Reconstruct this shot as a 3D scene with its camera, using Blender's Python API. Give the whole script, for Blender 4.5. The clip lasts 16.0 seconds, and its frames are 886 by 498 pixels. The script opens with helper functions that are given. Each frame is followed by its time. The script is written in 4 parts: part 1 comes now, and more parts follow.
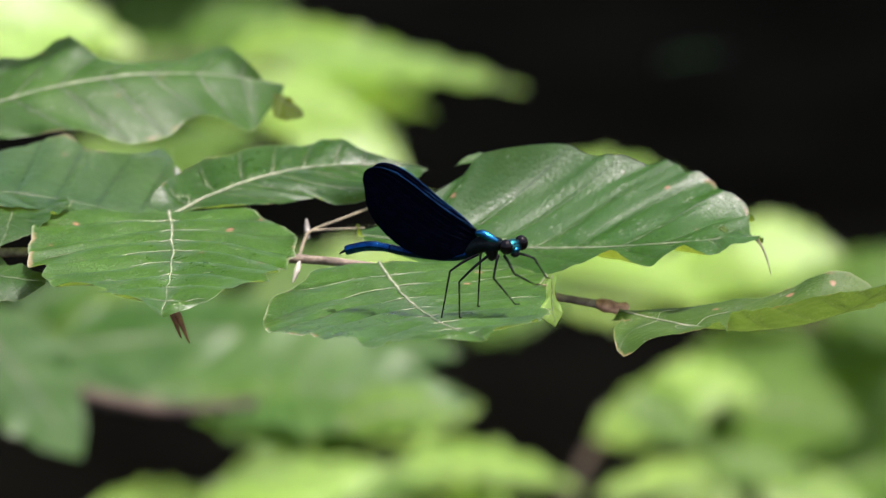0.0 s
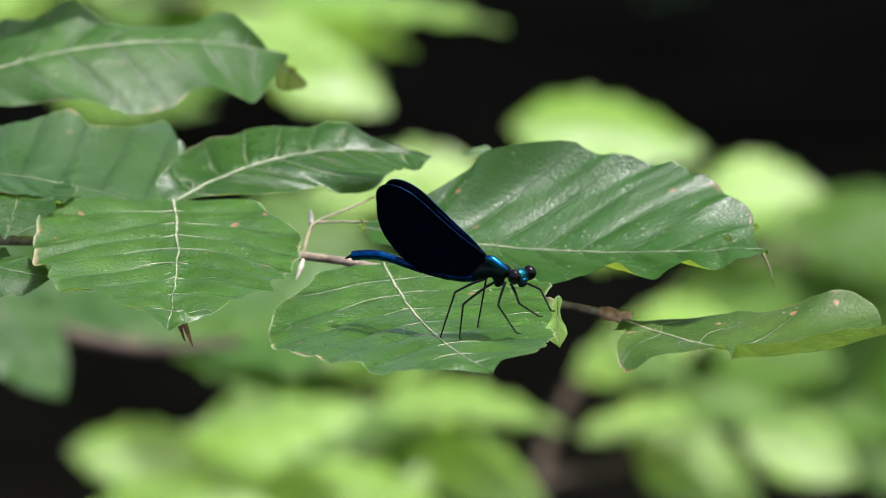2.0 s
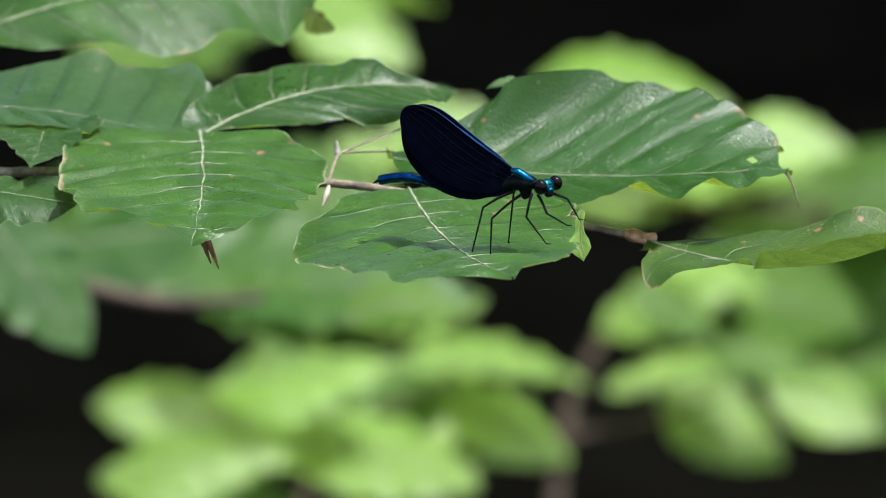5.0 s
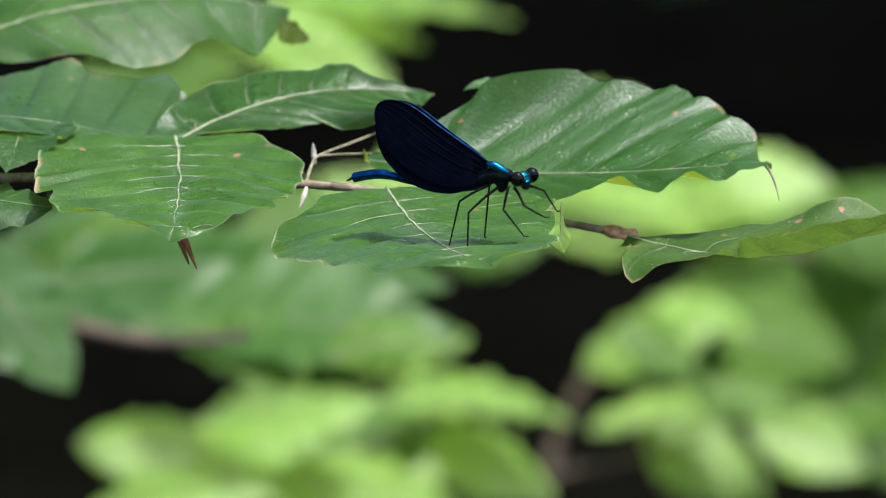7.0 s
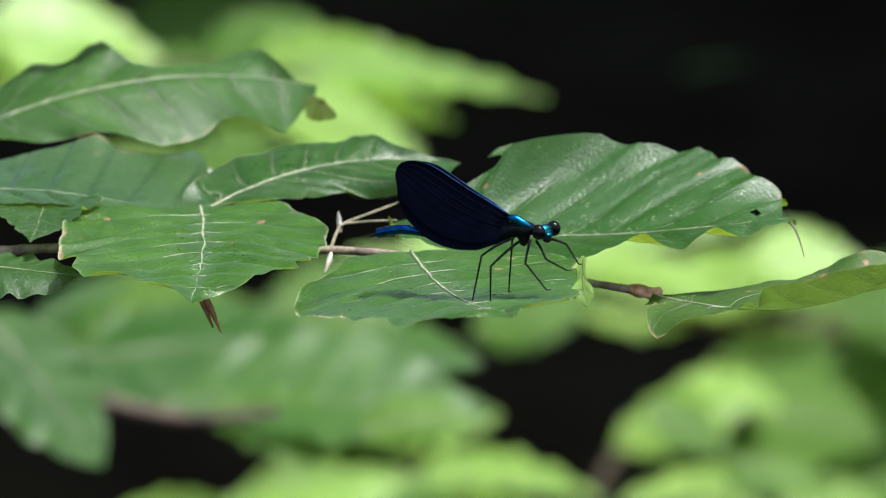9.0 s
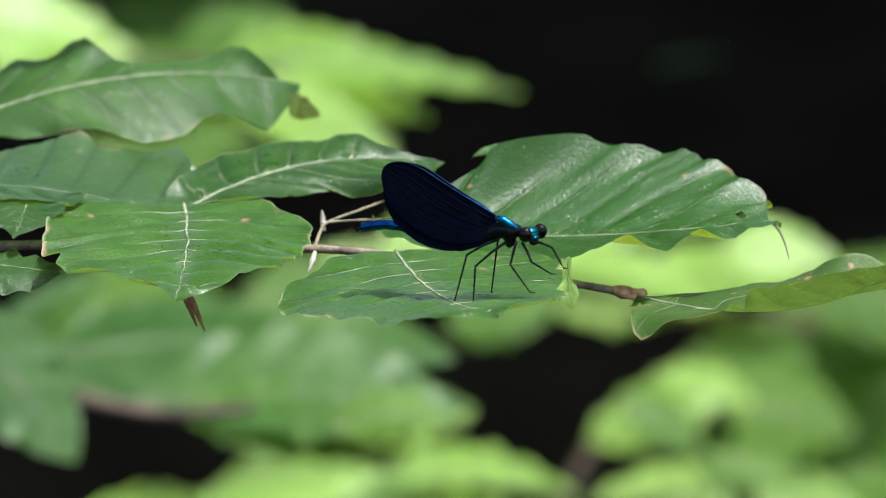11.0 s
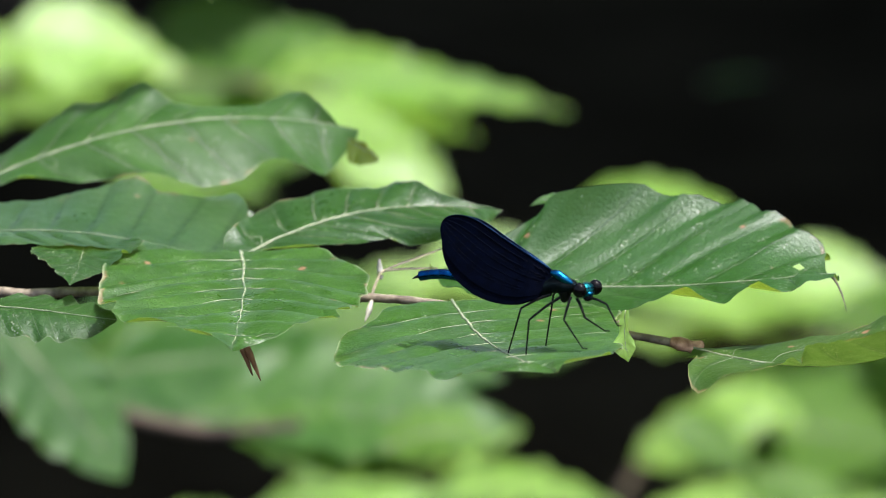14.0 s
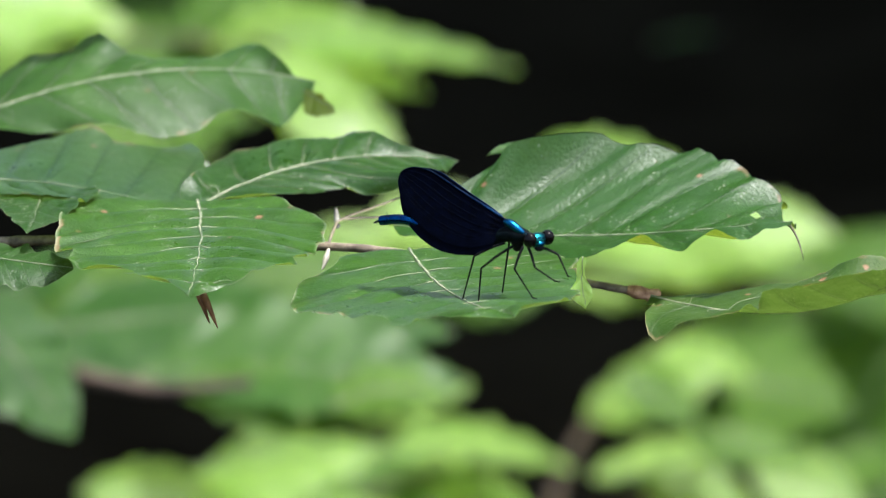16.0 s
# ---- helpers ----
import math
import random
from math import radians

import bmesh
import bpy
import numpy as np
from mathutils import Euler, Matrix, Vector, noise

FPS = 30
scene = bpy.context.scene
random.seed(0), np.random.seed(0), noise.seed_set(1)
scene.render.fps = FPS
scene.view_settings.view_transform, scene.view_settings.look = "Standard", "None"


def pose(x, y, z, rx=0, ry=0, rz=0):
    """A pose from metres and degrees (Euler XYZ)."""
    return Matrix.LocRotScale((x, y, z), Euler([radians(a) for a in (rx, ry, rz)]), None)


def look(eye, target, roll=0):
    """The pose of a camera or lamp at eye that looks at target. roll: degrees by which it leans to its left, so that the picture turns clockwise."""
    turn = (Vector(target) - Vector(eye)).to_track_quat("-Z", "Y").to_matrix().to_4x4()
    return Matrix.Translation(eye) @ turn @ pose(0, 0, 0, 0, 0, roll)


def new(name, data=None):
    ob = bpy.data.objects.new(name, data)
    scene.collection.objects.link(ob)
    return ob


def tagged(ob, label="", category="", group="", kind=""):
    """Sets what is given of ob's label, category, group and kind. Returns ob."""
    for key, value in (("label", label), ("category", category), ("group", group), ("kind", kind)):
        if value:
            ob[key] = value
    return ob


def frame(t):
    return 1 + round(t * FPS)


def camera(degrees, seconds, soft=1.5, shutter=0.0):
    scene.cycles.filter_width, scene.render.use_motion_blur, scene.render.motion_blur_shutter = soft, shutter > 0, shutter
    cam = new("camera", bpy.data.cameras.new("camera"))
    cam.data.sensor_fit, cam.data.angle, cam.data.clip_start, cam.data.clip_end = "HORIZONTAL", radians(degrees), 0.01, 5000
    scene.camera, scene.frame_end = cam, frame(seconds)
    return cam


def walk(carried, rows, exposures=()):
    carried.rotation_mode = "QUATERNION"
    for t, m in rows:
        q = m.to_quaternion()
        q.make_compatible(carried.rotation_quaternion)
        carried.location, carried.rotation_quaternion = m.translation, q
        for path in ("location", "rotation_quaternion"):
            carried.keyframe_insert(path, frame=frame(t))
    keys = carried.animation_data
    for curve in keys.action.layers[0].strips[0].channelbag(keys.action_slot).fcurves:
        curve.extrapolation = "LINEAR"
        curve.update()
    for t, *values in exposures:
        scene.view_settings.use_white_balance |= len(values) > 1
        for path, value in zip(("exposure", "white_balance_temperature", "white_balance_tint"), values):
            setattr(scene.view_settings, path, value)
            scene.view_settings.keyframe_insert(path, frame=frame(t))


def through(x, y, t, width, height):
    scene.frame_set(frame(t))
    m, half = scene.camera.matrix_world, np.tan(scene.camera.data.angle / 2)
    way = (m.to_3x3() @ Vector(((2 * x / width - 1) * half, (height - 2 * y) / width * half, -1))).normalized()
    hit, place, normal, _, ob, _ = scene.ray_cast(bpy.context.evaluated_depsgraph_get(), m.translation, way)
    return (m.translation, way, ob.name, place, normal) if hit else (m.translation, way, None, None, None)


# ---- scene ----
# ---- camera ----
CAMERA_TURN = [
    (0, 75.000, 0.000),
    (0.5, 75.109, 0.202),
    (1, 74.931, 0.137),
    (1.5, 74.586, 0.048),
    (2, 74.379, -0.196),
    (2.1, 74.356, -0.224),
    (2.2, 74.339, -0.251),
    (2.3, 74.321, -0.279),
    (2.4, 74.298, -0.306),
    (2.5, 74.264, -0.333),
    (2.6, 74.195, -0.341),
    (2.7, 74.126, -0.348),
    (2.8, 73.982, -0.355),
    (2.9, 73.850, -0.362),
    (3, 73.804, -0.369),
    (3.1, 73.723, -0.349),
    (3.2, 73.689, -0.329),
    (3.3, 73.689, -0.308),
    (3.4, 73.821, -0.288),
    (3.5, 74.011, -0.268),
    (4, 74.057, 0.000),
    (4.2, 73.930, 0.107),
    (6.3, 73.919, -0.149),
    (6.5, 74.034, -0.179),
    (7, 74.310, -0.101),
    (7.5, 74.666, -0.054),
    (8, 74.971, 0.131),
    (8.5, 75.029, 0.322),
    (9, 75.092, 0.226),
    (11.3, 75.040, -0.125),
    (11.5, 75.385, -0.167),
    (12, 75.707, 0.024),
    (12.5, 75.144, 0.208),
    (13, 74.896, 0.208),
    (13.5, 74.850, 0.357),
    (14, 75.230, 0.458),
    (14.5, 75.213, 0.435),
    (15, 75.000, 0.196),
    (15.5, 74.954, -0.077),
    (16, 74.793, -0.077),
]
BRANCH_SWAY = [
    (0, -0.00000, 1.35230, 1.13765, 0.00, 0.00, 0.00),
    (0.5, 0.00068, 1.35470, 1.14474, -1.10, 0.02, -0.10),
    (1, 0.00055, 1.35461, 1.14392, -0.62, -0.16, -0.11),
    (1.5, 0.00628, 1.35250, 1.13147, 0.66, 2.14, 0.07),
    (2, 0.00577, 1.34892, 1.12187, 2.97, 1.78, 0.01),
    (2.1, 0.00677, 1.34786, 1.12059, 3.16, 2.01, 0.07),
    (2.2, 0.00757, 1.34438, 1.11505, 3.77, 2.73, 0.28),
    (2.3, 0.00923, 1.34052, 1.10893, 4.45, 3.53, 0.52),
    (2.4, 0.01257, 1.33666, 1.10283, 5.14, 4.33, 0.77),
    (2.5, 0.01526, 1.33270, 1.09669, 5.85, 5.15, 1.03),
    (2.6, 0.01404, 1.33314, 1.09752, 5.71, 4.95, 0.96),
    (2.7, 0.01235, 1.33340, 1.09807, 5.63, 4.83, 0.92),
    (2.8, 0.01120, 1.33437, 1.10005, 5.32, 4.40, 0.76),
    (2.9, 0.01030, 1.33849, 1.10857, 4.03, 2.56, 0.12),
    (3, 0.00580, 1.34218, 1.11602, 2.89, 0.90, -0.42),
    (3.1, 0.00260, 1.34611, 1.12365, 2.31, 0.08, -0.26),
    (3.2, 0.00256, 1.34737, 1.12657, 1.84, 0.06, -0.21),
    (3.3, 0.00164, 1.34781, 1.12759, 1.67, 0.05, -0.19),
    (3.4, 0.00257, 1.34674, 1.12509, 2.08, 0.07, -0.24),
    (3.5, 0.00398, 1.34573, 1.12318, 2.45, 0.08, -0.28),
    (4, 0.00884, 1.34990, 1.12814, 0.24, 2.15, 0.36),
    (4.2, 0.00418, 1.35763, 1.12835, 0.60, 1.59, -0.44),
    (6.3, 0.00927, 1.34816, 1.13002, 1.17, 0.17, -0.18),
    (6.5, 0.00442, 1.34884, 1.13247, 0.76, -0.22, -0.42),
    (7, 0.00428, 1.34971, 1.14004, 0.19, 0.08, 0.01),
    (7.5, 0.00179, 1.35352, 1.14065, -0.14, -0.23, -0.18),
    (8, -0.00083, 1.35508, 1.14100, -0.05, -0.79, -0.18),
    (8.5, 0.00243, 1.35516, 1.14239, -0.75, -1.13, -0.11),
    (9, 0.00254, 1.35019, 1.14371, -1.11, -1.15, -0.28),
    (11.3, 0.00531, 1.34689, 1.14336, -1.18, -0.58, -0.30),
    (11.5, 0.00535, 1.35066, 1.14409, -1.22, -0.83, -0.64),
    (12, 0.00871, 1.34661, 1.14232, -1.15, -0.97, -0.25),
    (12.5, 0.00664, 1.35003, 1.14122, -1.46, -0.79, -0.55),
    (13, 0.00808, 1.34854, 1.13720, -1.18, -0.54, -0.67),
    (13.5, 0.00740, 1.34769, 1.13988, -1.31, -0.80, -0.61),
    (14, 0.00736, 1.34247, 1.13638, -1.05, -0.32, -0.51),
    (14.5, 0.00862, 1.34164, 1.13839, -1.19, -0.36, -0.55),
    (15, 0.00820, 1.34385, 1.13785, -1.24, -0.53, -0.61),
    (15.5, 0.00974, 1.34105, 1.13709, -1.25, -0.24, -0.55),
    (16, 0.00927, 1.34237, 1.13866, -1.36, -0.21, -0.57),
]
INSECT_POSES = [
    (0, 0.00924, 1.28828, 1.14060, 0.27, -0.92, -20.13),
    (0.5, 0.01011, 1.29027, 1.14832, -0.67, -1.76, -16.13),
    (1, 0.00958, 1.29025, 1.14714, -0.24, -1.02, -16.43),
    (1.5, 0.01493, 1.28823, 1.13306, -0.16, 3.71, -18.02),
    (2, 0.01373, 1.28458, 1.12090, 2.01, 6.81, -19.72),
    (2.1, 0.01497, 1.28334, 1.11921, 2.18, 6.73, -20.29),
    (2.2, 0.01613, 1.27973, 1.11271, 2.57, 7.27, -20.71),
    (2.3, 0.01814, 1.27575, 1.10553, 2.98, 7.92, -21.10),
    (2.4, 0.02183, 1.27179, 1.09836, 3.38, 8.58, -21.49),
    (2.5, 0.02486, 1.26775, 1.09112, 3.77, 9.27, -21.88),
    (2.6, 0.02385, 1.26815, 1.09204, 3.73, 8.64, -22.27),
    (2.7, 0.02239, 1.26838, 1.09260, 3.71, 8.10, -22.64),
    (2.8, 0.02140, 1.26928, 1.09490, 3.62, 7.19, -23.11),
    (2.9, 0.02026, 1.27318, 1.10510, 3.22, 4.58, -24.04),
    (3, 0.01554, 1.27671, 1.11406, 2.91, 2.20, -24.88),
    (3.1, 0.01256, 1.28087, 1.12274, 2.61, 1.06, -24.77),
    (3.2, 0.01259, 1.28237, 1.12645, 2.08, 0.69, -24.77),
    (3.3, 0.01171, 1.28305, 1.12790, 1.82, 0.46, -24.80),
    (3.4, 0.01260, 1.28220, 1.12519, 2.07, 0.48, -24.89),
    (3.5, 0.01397, 1.28141, 1.12309, 2.29, 0.49, -24.98),
    (4, 0.01938, 1.28524, 1.12957, -0.91, 2.00, -20.11),
    (4.2, 0.01378, 1.29282, 1.12946, -0.37, 1.60, -20.91),
    (6.3, 0.01805, 1.28335, 1.13068, 0.86, 3.08, -18.54),
    (6.5, 0.01301, 1.28396, 1.13360, 1.15, 1.51, -18.75),
    (7, 0.01333, 1.28495, 1.14177, 0.20, 1.19, -17.95),
    (7.5, 0.01057, 1.28863, 1.14263, 0.04, 1.51, -17.82),
    (8, 0.00814, 1.29044, 1.14325, 0.11, 0.59, -22.16),
    (8.5, 0.01148, 1.29055, 1.14543, -0.13, -0.32, -19.27),
    (9, 0.01147, 1.28562, 1.14719, -0.50, -0.14, -20.04),
    (11.3, 0.01373, 1.28222, 1.14668, -1.03, 2.90, -19.74),
    (11.5, 0.01349, 1.28604, 1.14760, -1.01, 1.83, -21.19),
    (12, 0.01700, 1.28187, 1.14556, -0.99, 2.62, -19.82),
    (12.5, 0.01476, 1.28522, 1.14466, -1.19, 2.20, -21.38),
    (13, 0.01587, 1.28364, 1.14023, -1.15, 3.44, -21.77),
    (13.5, 0.01534, 1.28299, 1.14334, -1.07, 2.22, -22.22),
    (14, 0.01489, 1.27763, 1.13928, -1.18, 4.29, -22.45),
    (14.5, 0.01606, 1.27669, 1.14124, -0.78, 4.03, -26.65),
    (15, 0.01503, 1.27870, 1.14051, -0.59, 4.39, -26.47),
    (15.5, 0.01636, 1.27579, 1.13955, -0.88, 5.40, -28.38),
    (16, 0.01588, 1.27727, 1.14141, -0.35, 4.51, -29.31),
]
WING_FOLD = [
    (0, 3.3, 0.8),
    (0.5, -5.7, 1.3),
    (1, -2.4, 1.0),
    (1.5, 7.8, 0.6),
    (2, 6.3, -0.4),
    (2.1, 6.1, -0.5),
    (2.2, 5.8, -0.7),
    (2.3, 5.5, -0.9),
    (2.4, 5.2, -1.1),
    (2.5, 4.9, -1.3),
    (2.6, 2.3, -2.1),
    (2.7, -0.2, -2.9),
    (2.8, -2.8, -3.7),
    (2.9, -5.3, -4.5),
    (3, -7.8, -5.3),
    (3.1, -8.0, -5.4),
    (3.2, -8.1, -5.5),
    (3.3, -8.2, -5.5),
    (3.4, -8.4, -5.6),
    (3.5, -8.5, -5.7),
    (4, -14.8, -6.0),
    (4.2, -14.8, -6.0),
    (6.3, -9.6, -6.1),
    (6.5, -16.3, -6.2),
    (7, -17.5, -5.9),
    (7.5, -20.4, -6.7),
    (8, -11.1, -8.1),
    (8.5, -16.3, -7.8),
    (9, -18.0, -9.4),
    (11.3, -17.7, -12.5),
    (11.5, -13.5, -12.1),
    (12, -20.2, -12.3),
    (12.5, -22.2, -12.7),
    (13, -23.6, -12.9),
    (13.5, -22.6, -13.1),
    (14, -21.3, -14.2),
    (14.5, -16.4, -15.4),
    (15, -19.2, -17.1),
    (15.5, -20.7, -18.1),
    (16, -18.8, -17.8),
]

cam = camera(9.0, 16.0, soft=0.75, shutter=0.5)
cam.data.dof.use_dof = True
cam.data.dof.focus_distance = 1.357
cam.data.dof.aperture_fstop = 17.5
walk(cam, [(t, pose(0, 0, 1.5, tilt, 0, pan)) for t, tilt, pan in CAMERA_TURN], exposures=((0, 1.60, 6300, 27), (1, 1.60, 6200, 25), (2.5, 1.42, 5970, 17), (3, 1.29, 5960, 16), (4, 1.36, 5960, 15), (7, 1.48, 5960, 14), (11.5, 1.55, 5970, 14), (16, 1.57, 6020, 14)))

# ---- light: open sky over the clearing and a high sun ----
SUN_FROM = Vector((0.27, -0.14, 1.0)).normalized()
world = bpy.data.worlds.new("world")
scene.world = world
world.use_nodes = True
wn = world.node_tree
sky = wn.nodes.new("ShaderNodeTexSky")
sky.sky_type, sky.sun_disc = "NISHITA", False
sky.dust_density = 5.0
sky.sun_elevation = math.asin(SUN_FROM.z)
sky.sun_rotation = math.atan2(SUN_FROM.x, SUN_FROM.y)
wn.nodes["Background"].inputs["Strength"].default_value = 0.125
wn.links.new(sky.outputs[0], wn.nodes["Background"].inputs["Color"])
sun_data = bpy.data.lights.new("sun", "SUN")
sun_data.energy, sun_data.angle, sun_data.color = 2.7, radians(0.6), (1.0, 0.96, 0.88)
sun = new("sun", sun_data)
sun.matrix_world = look(SUN_FROM * 20, (0, 0, 0))


# ---- materials ----
class Tree:
    """Short hand for building a node material."""

    def __init__(self, name):
        self.mat = bpy.data.materials.new(name)
        self.mat.use_nodes = True
        self.t = self.mat.node_tree
        self.bsdf = self.t.nodes["Principled BSDF"]
        self.out = self.t.nodes["Material Output"]

    def node(self, kind, **put):
        n = self.t.nodes.new(kind)
        for key, value in put.items():
            if key == "feature":
                n.feature = value
            else:
                n.inputs[key.replace("_", " ")].default_value = value
        return n

    def link(self, a, b):
        self.t.links.new(a, b)

    def math(self, op, a, b=None, clamp=False):
        n = self.t.nodes.new("ShaderNodeMath")
        n.operation, n.use_clamp = op, clamp
        for i, x in enumerate((a, b)):
            if x is None:
                continue
            if isinstance(x, (int, float)):
                n.inputs[i].default_value = x
            else:
                self.link(x, n.inputs[i])
        return n.outputs[0]

    def step(self, x, lo, hi):
        n = self.t.nodes.new("ShaderNodeMapRange")
        n.interpolation_type = "SMOOTHSTEP"
        n.inputs["From Min"].default_value, n.inputs["From Max"].default_value = lo, hi
        self.link(x, n.inputs["Value"])
        return n.outputs[0]

    def mix(self, f, a, b):
        n = self.t.nodes.new("ShaderNodeMix")
        n.data_type = "RGBA"
        for i, x in ((0, f), (6, a), (7, b)):
            if isinstance(x, (int, float)):
                n.inputs[i].default_value = x
            elif isinstance(x, tuple):
                n.inputs[i].default_value = (*x, 1)
            else:
                self.link(x, n.inputs[i])
        return n.outputs[2]

    def noise(self, scale, detail=3.0, coord=None, rough=0.55):
        n = self.node("ShaderNodeTexNoise", Scale=scale, Detail=detail, Roughness=rough)
        self.link(coord if coord is not None else self.coords("Object"), n.inputs["Vector"])
        return n.outputs["Fac"]

    def coords(self, which):
        return self.t.nodes.new("ShaderNodeTexCoord").outputs[which]

    def bump(self, height, strength, distance):
        n = self.node("ShaderNodeBump", Strength=strength, Distance=distance)
        self.link(height, n.inputs["Height"])
        self.link(n.outputs[0], self.bsdf.inputs["Normal"])
        return n.outputs[0]


def leaf_material(name, deep, fresh, rib, glow, rough, through, veins, spots, gloss=0.5):
    m = Tree(name)
    uv = m.t.nodes.new("ShaderNodeSeparateXYZ")
    m.link(m.coords("UV"), uv.inputs[0])
    s, side = uv.outputs["X"], uv.outputs["Y"]
    a = m.math("ABSOLUTE", m.math("SUBTRACT", m.math("MULTIPLY", side, 2.0), 1.0))
    phase = m.math("SUBTRACT", m.math("MULTIPLY", s, veins * 1.0), m.math("MULTIPLY", a, veins * 0.1))
    saw = m.math("ABSOLUTE", m.math("SUBTRACT", m.math("FRACT", m.math("ADD", phase, 10.0)), 0.5))
    vein = m.math("MULTIPLY", m.step(saw, 0.472, 0.494), m.step(a, 1.1, 0.7))
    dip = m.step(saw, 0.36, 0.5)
    patch = m.noise(55.0, 4.0)
    grain = m.noise(900.0, 3.0)
    cloud = m.noise(22.0, 2.0)
    info = m.t.nodes.new("ShaderNodeObjectInfo").outputs["Random"]
    tone = m.math("ADD", m.math("MULTIPLY", patch, 0.7), m.math("MULTIPLY", m.math("SUBTRACT", info, 0.5), 0.5))
    color = m.mix(m.step(tone, 0.15, 0.75), deep, fresh)
    # green darkened beside the veins, painting in the shade of their grooves
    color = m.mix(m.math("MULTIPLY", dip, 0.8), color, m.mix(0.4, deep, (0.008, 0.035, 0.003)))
    color = m.mix(m.math("MULTIPLY", vein, m.math("ADD", 0.22, m.math("MULTIPLY", m.step(patch, 0.35, 0.72), 0.5))), color, rib)
    # small pale scratches and dust
    flecks = m.node("ShaderNodeTexVoronoi", Scale=950.0)
    m.link(m.coords("Object"), flecks.inputs["Vector"])
    fleck = m.math("MULTIPLY", m.step(m.math("ADD", flecks.outputs["Distance"], m.math("MULTIPLY", m.noise(1600.0, 2.0), 0.3)), 0.46, 0.36), m.math("MAXIMUM", m.step(m.noise(130.0, 2.0), 0.56, 0.63), m.math("MULTIPLY", m.step(a, 0.2, 0.05), m.step(m.noise(210.0, 1.0), 0.46, 0.54))))
    color = m.mix(m.math("MULTIPLY", fleck, 0.6 * min(spots, 1.0)), color, (0.48, 0.50, 0.36))
    mesh = m.node("ShaderNodeTexVoronoi", feature="DISTANCE_TO_EDGE", Scale=380.0)
    m.link(m.coords("Object"), mesh.inputs["Vector"])
    color = m.mix(m.math("MULTIPLY", m.step(mesh.outputs["Distance"], 0.10, 0.0), 0.06), color, rib)
    speck = m.math("MULTIPLY", m.math("SUBTRACT", m.noise(260.0, 4.0), 0.5), 0.5)
    color = m.mix(m.math("ADD", 0.12, speck, True), color, deep)
    # uneven green from cell to cell and in broad clouds
    mottle = m.math("ADD", m.math("MULTIPLY", m.step(m.noise(1500.0, 4.0, rough=0.7), 0.38, 0.62), 0.45), m.math("MULTIPLY", m.step(m.noise(70.0, 3.0), 0.35, 0.65), 0.40))
    color = m.mix(m.math("MULTIPLY", mottle, 0.78), color, m.mix(0.55, deep, (0.008, 0.035, 0.003)))
    # brown and pink dead spots
    cells = m.node("ShaderNodeTexVoronoi", Scale=100.0, Randomness=1.0)
    m.link(m.coords("Object"), cells.inputs["Vector"])
    pick = m.step(m.noise(40.0, 1.0), 0.60 - 0.13 * spots, 0.66 - 0.13 * spots)
    dead = m.math("MULTIPLY", m.step(m.math("ADD", cells.outputs["Distance"], m.math("ADD", m.math("MULTIPLY", grain, 0.12), m.math("MULTIPLY", speck, 0.5))), 0.18, 0.10), m.math("MULTIPLY", pick, m.step(a, 0.08, 0.16)))
    edge = m.math("MULTIPLY", m.step(m.math("ADD", a, m.math("MULTIPLY", speck, 0.2)), 0.96, 0.99), m.step(m.noise(95.0, 2.0), 0.56, 0.62))
    dead = m.math("MULTIPLY", m.math("MAXIMUM", dead, m.math("MULTIPLY", edge, 0.7)), 0.85 * min(spots, 1.0))
    color = m.mix(dead, color, m.mix(patch, (0.20, 0.09, 0.045), (0.34, 0.22, 0.12)))
    # pale rim coloured in along the margin, as a lit edge
    margin = m.math("MULTIPLY", m.step(a, 0.975, 1.0), m.math("ADD", 0.1, m.math("MULTIPLY", m.step(m.noise(90.0, 2.0), 0.4, 0.6), 0.4)))
    color = m.mix(margin, color, rib)
    m.link(color, m.bsdf.inputs["Base Color"])
    pucker_fine = m.noise(320.0, 3.0)
    m.link(m.math("ADD", m.math("MULTIPLY", m.math("ADD", cloud, pucker_fine), 0.42), rough - 0.42), m.bsdf.inputs["Roughness"])
    m.bsdf.inputs["Specular IOR Level"].default_value = gloss
    net = m.node("ShaderNodeTexVoronoi", feature="DISTANCE_TO_EDGE", Scale=700.0)
    m.link(m.coords("Object"), net.inputs["Vector"])
    rungs = m.math("SINE", m.math("ADD", m.math("MULTIPLY", a, 190.0), m.math("MULTIPLY", patch, 14.0)))
    height = m.math("ADD", m.math("MULTIPLY", grain, 1.1), m.math("MULTIPLY", vein, -0.8))
    height = m.math("ADD", height, m.math("MULTIPLY", m.step(net.outputs["Distance"], 0.0, 0.25), 0.35))
    height = m.math("ADD", height, m.math("MULTIPLY", rungs, 0.03))
    pucker = m.noise(170.0, 2.0)
    height = m.math("ADD", height, m.math("MULTIPLY", pucker, 1.3))
    normal = m.bump(m.math("ADD", height, m.math("MULTIPLY", patch, 0.5)), 0.34, 0.0004)
    tr = m.t.nodes.new("ShaderNodeBsdfTranslucent")
    m.link(m.mix(dead, m.mix(m.math("MULTIPLY", vein, 0.5), glow, rib), (0.35, 0.18, 0.06)), tr.inputs["Color"])
    m.link(normal, tr.inputs["Normal"])
    blend = m.t.nodes.new("ShaderNodeMixShader")
    blend.inputs[0].default_value = through
    m.link(m.bsdf.outputs[0], blend.inputs[1])
    m.link(tr.outputs[0], blend.inputs[2])
    m.link(blend.outputs[0], m.out.inputs["Surface"])
    return m.mat


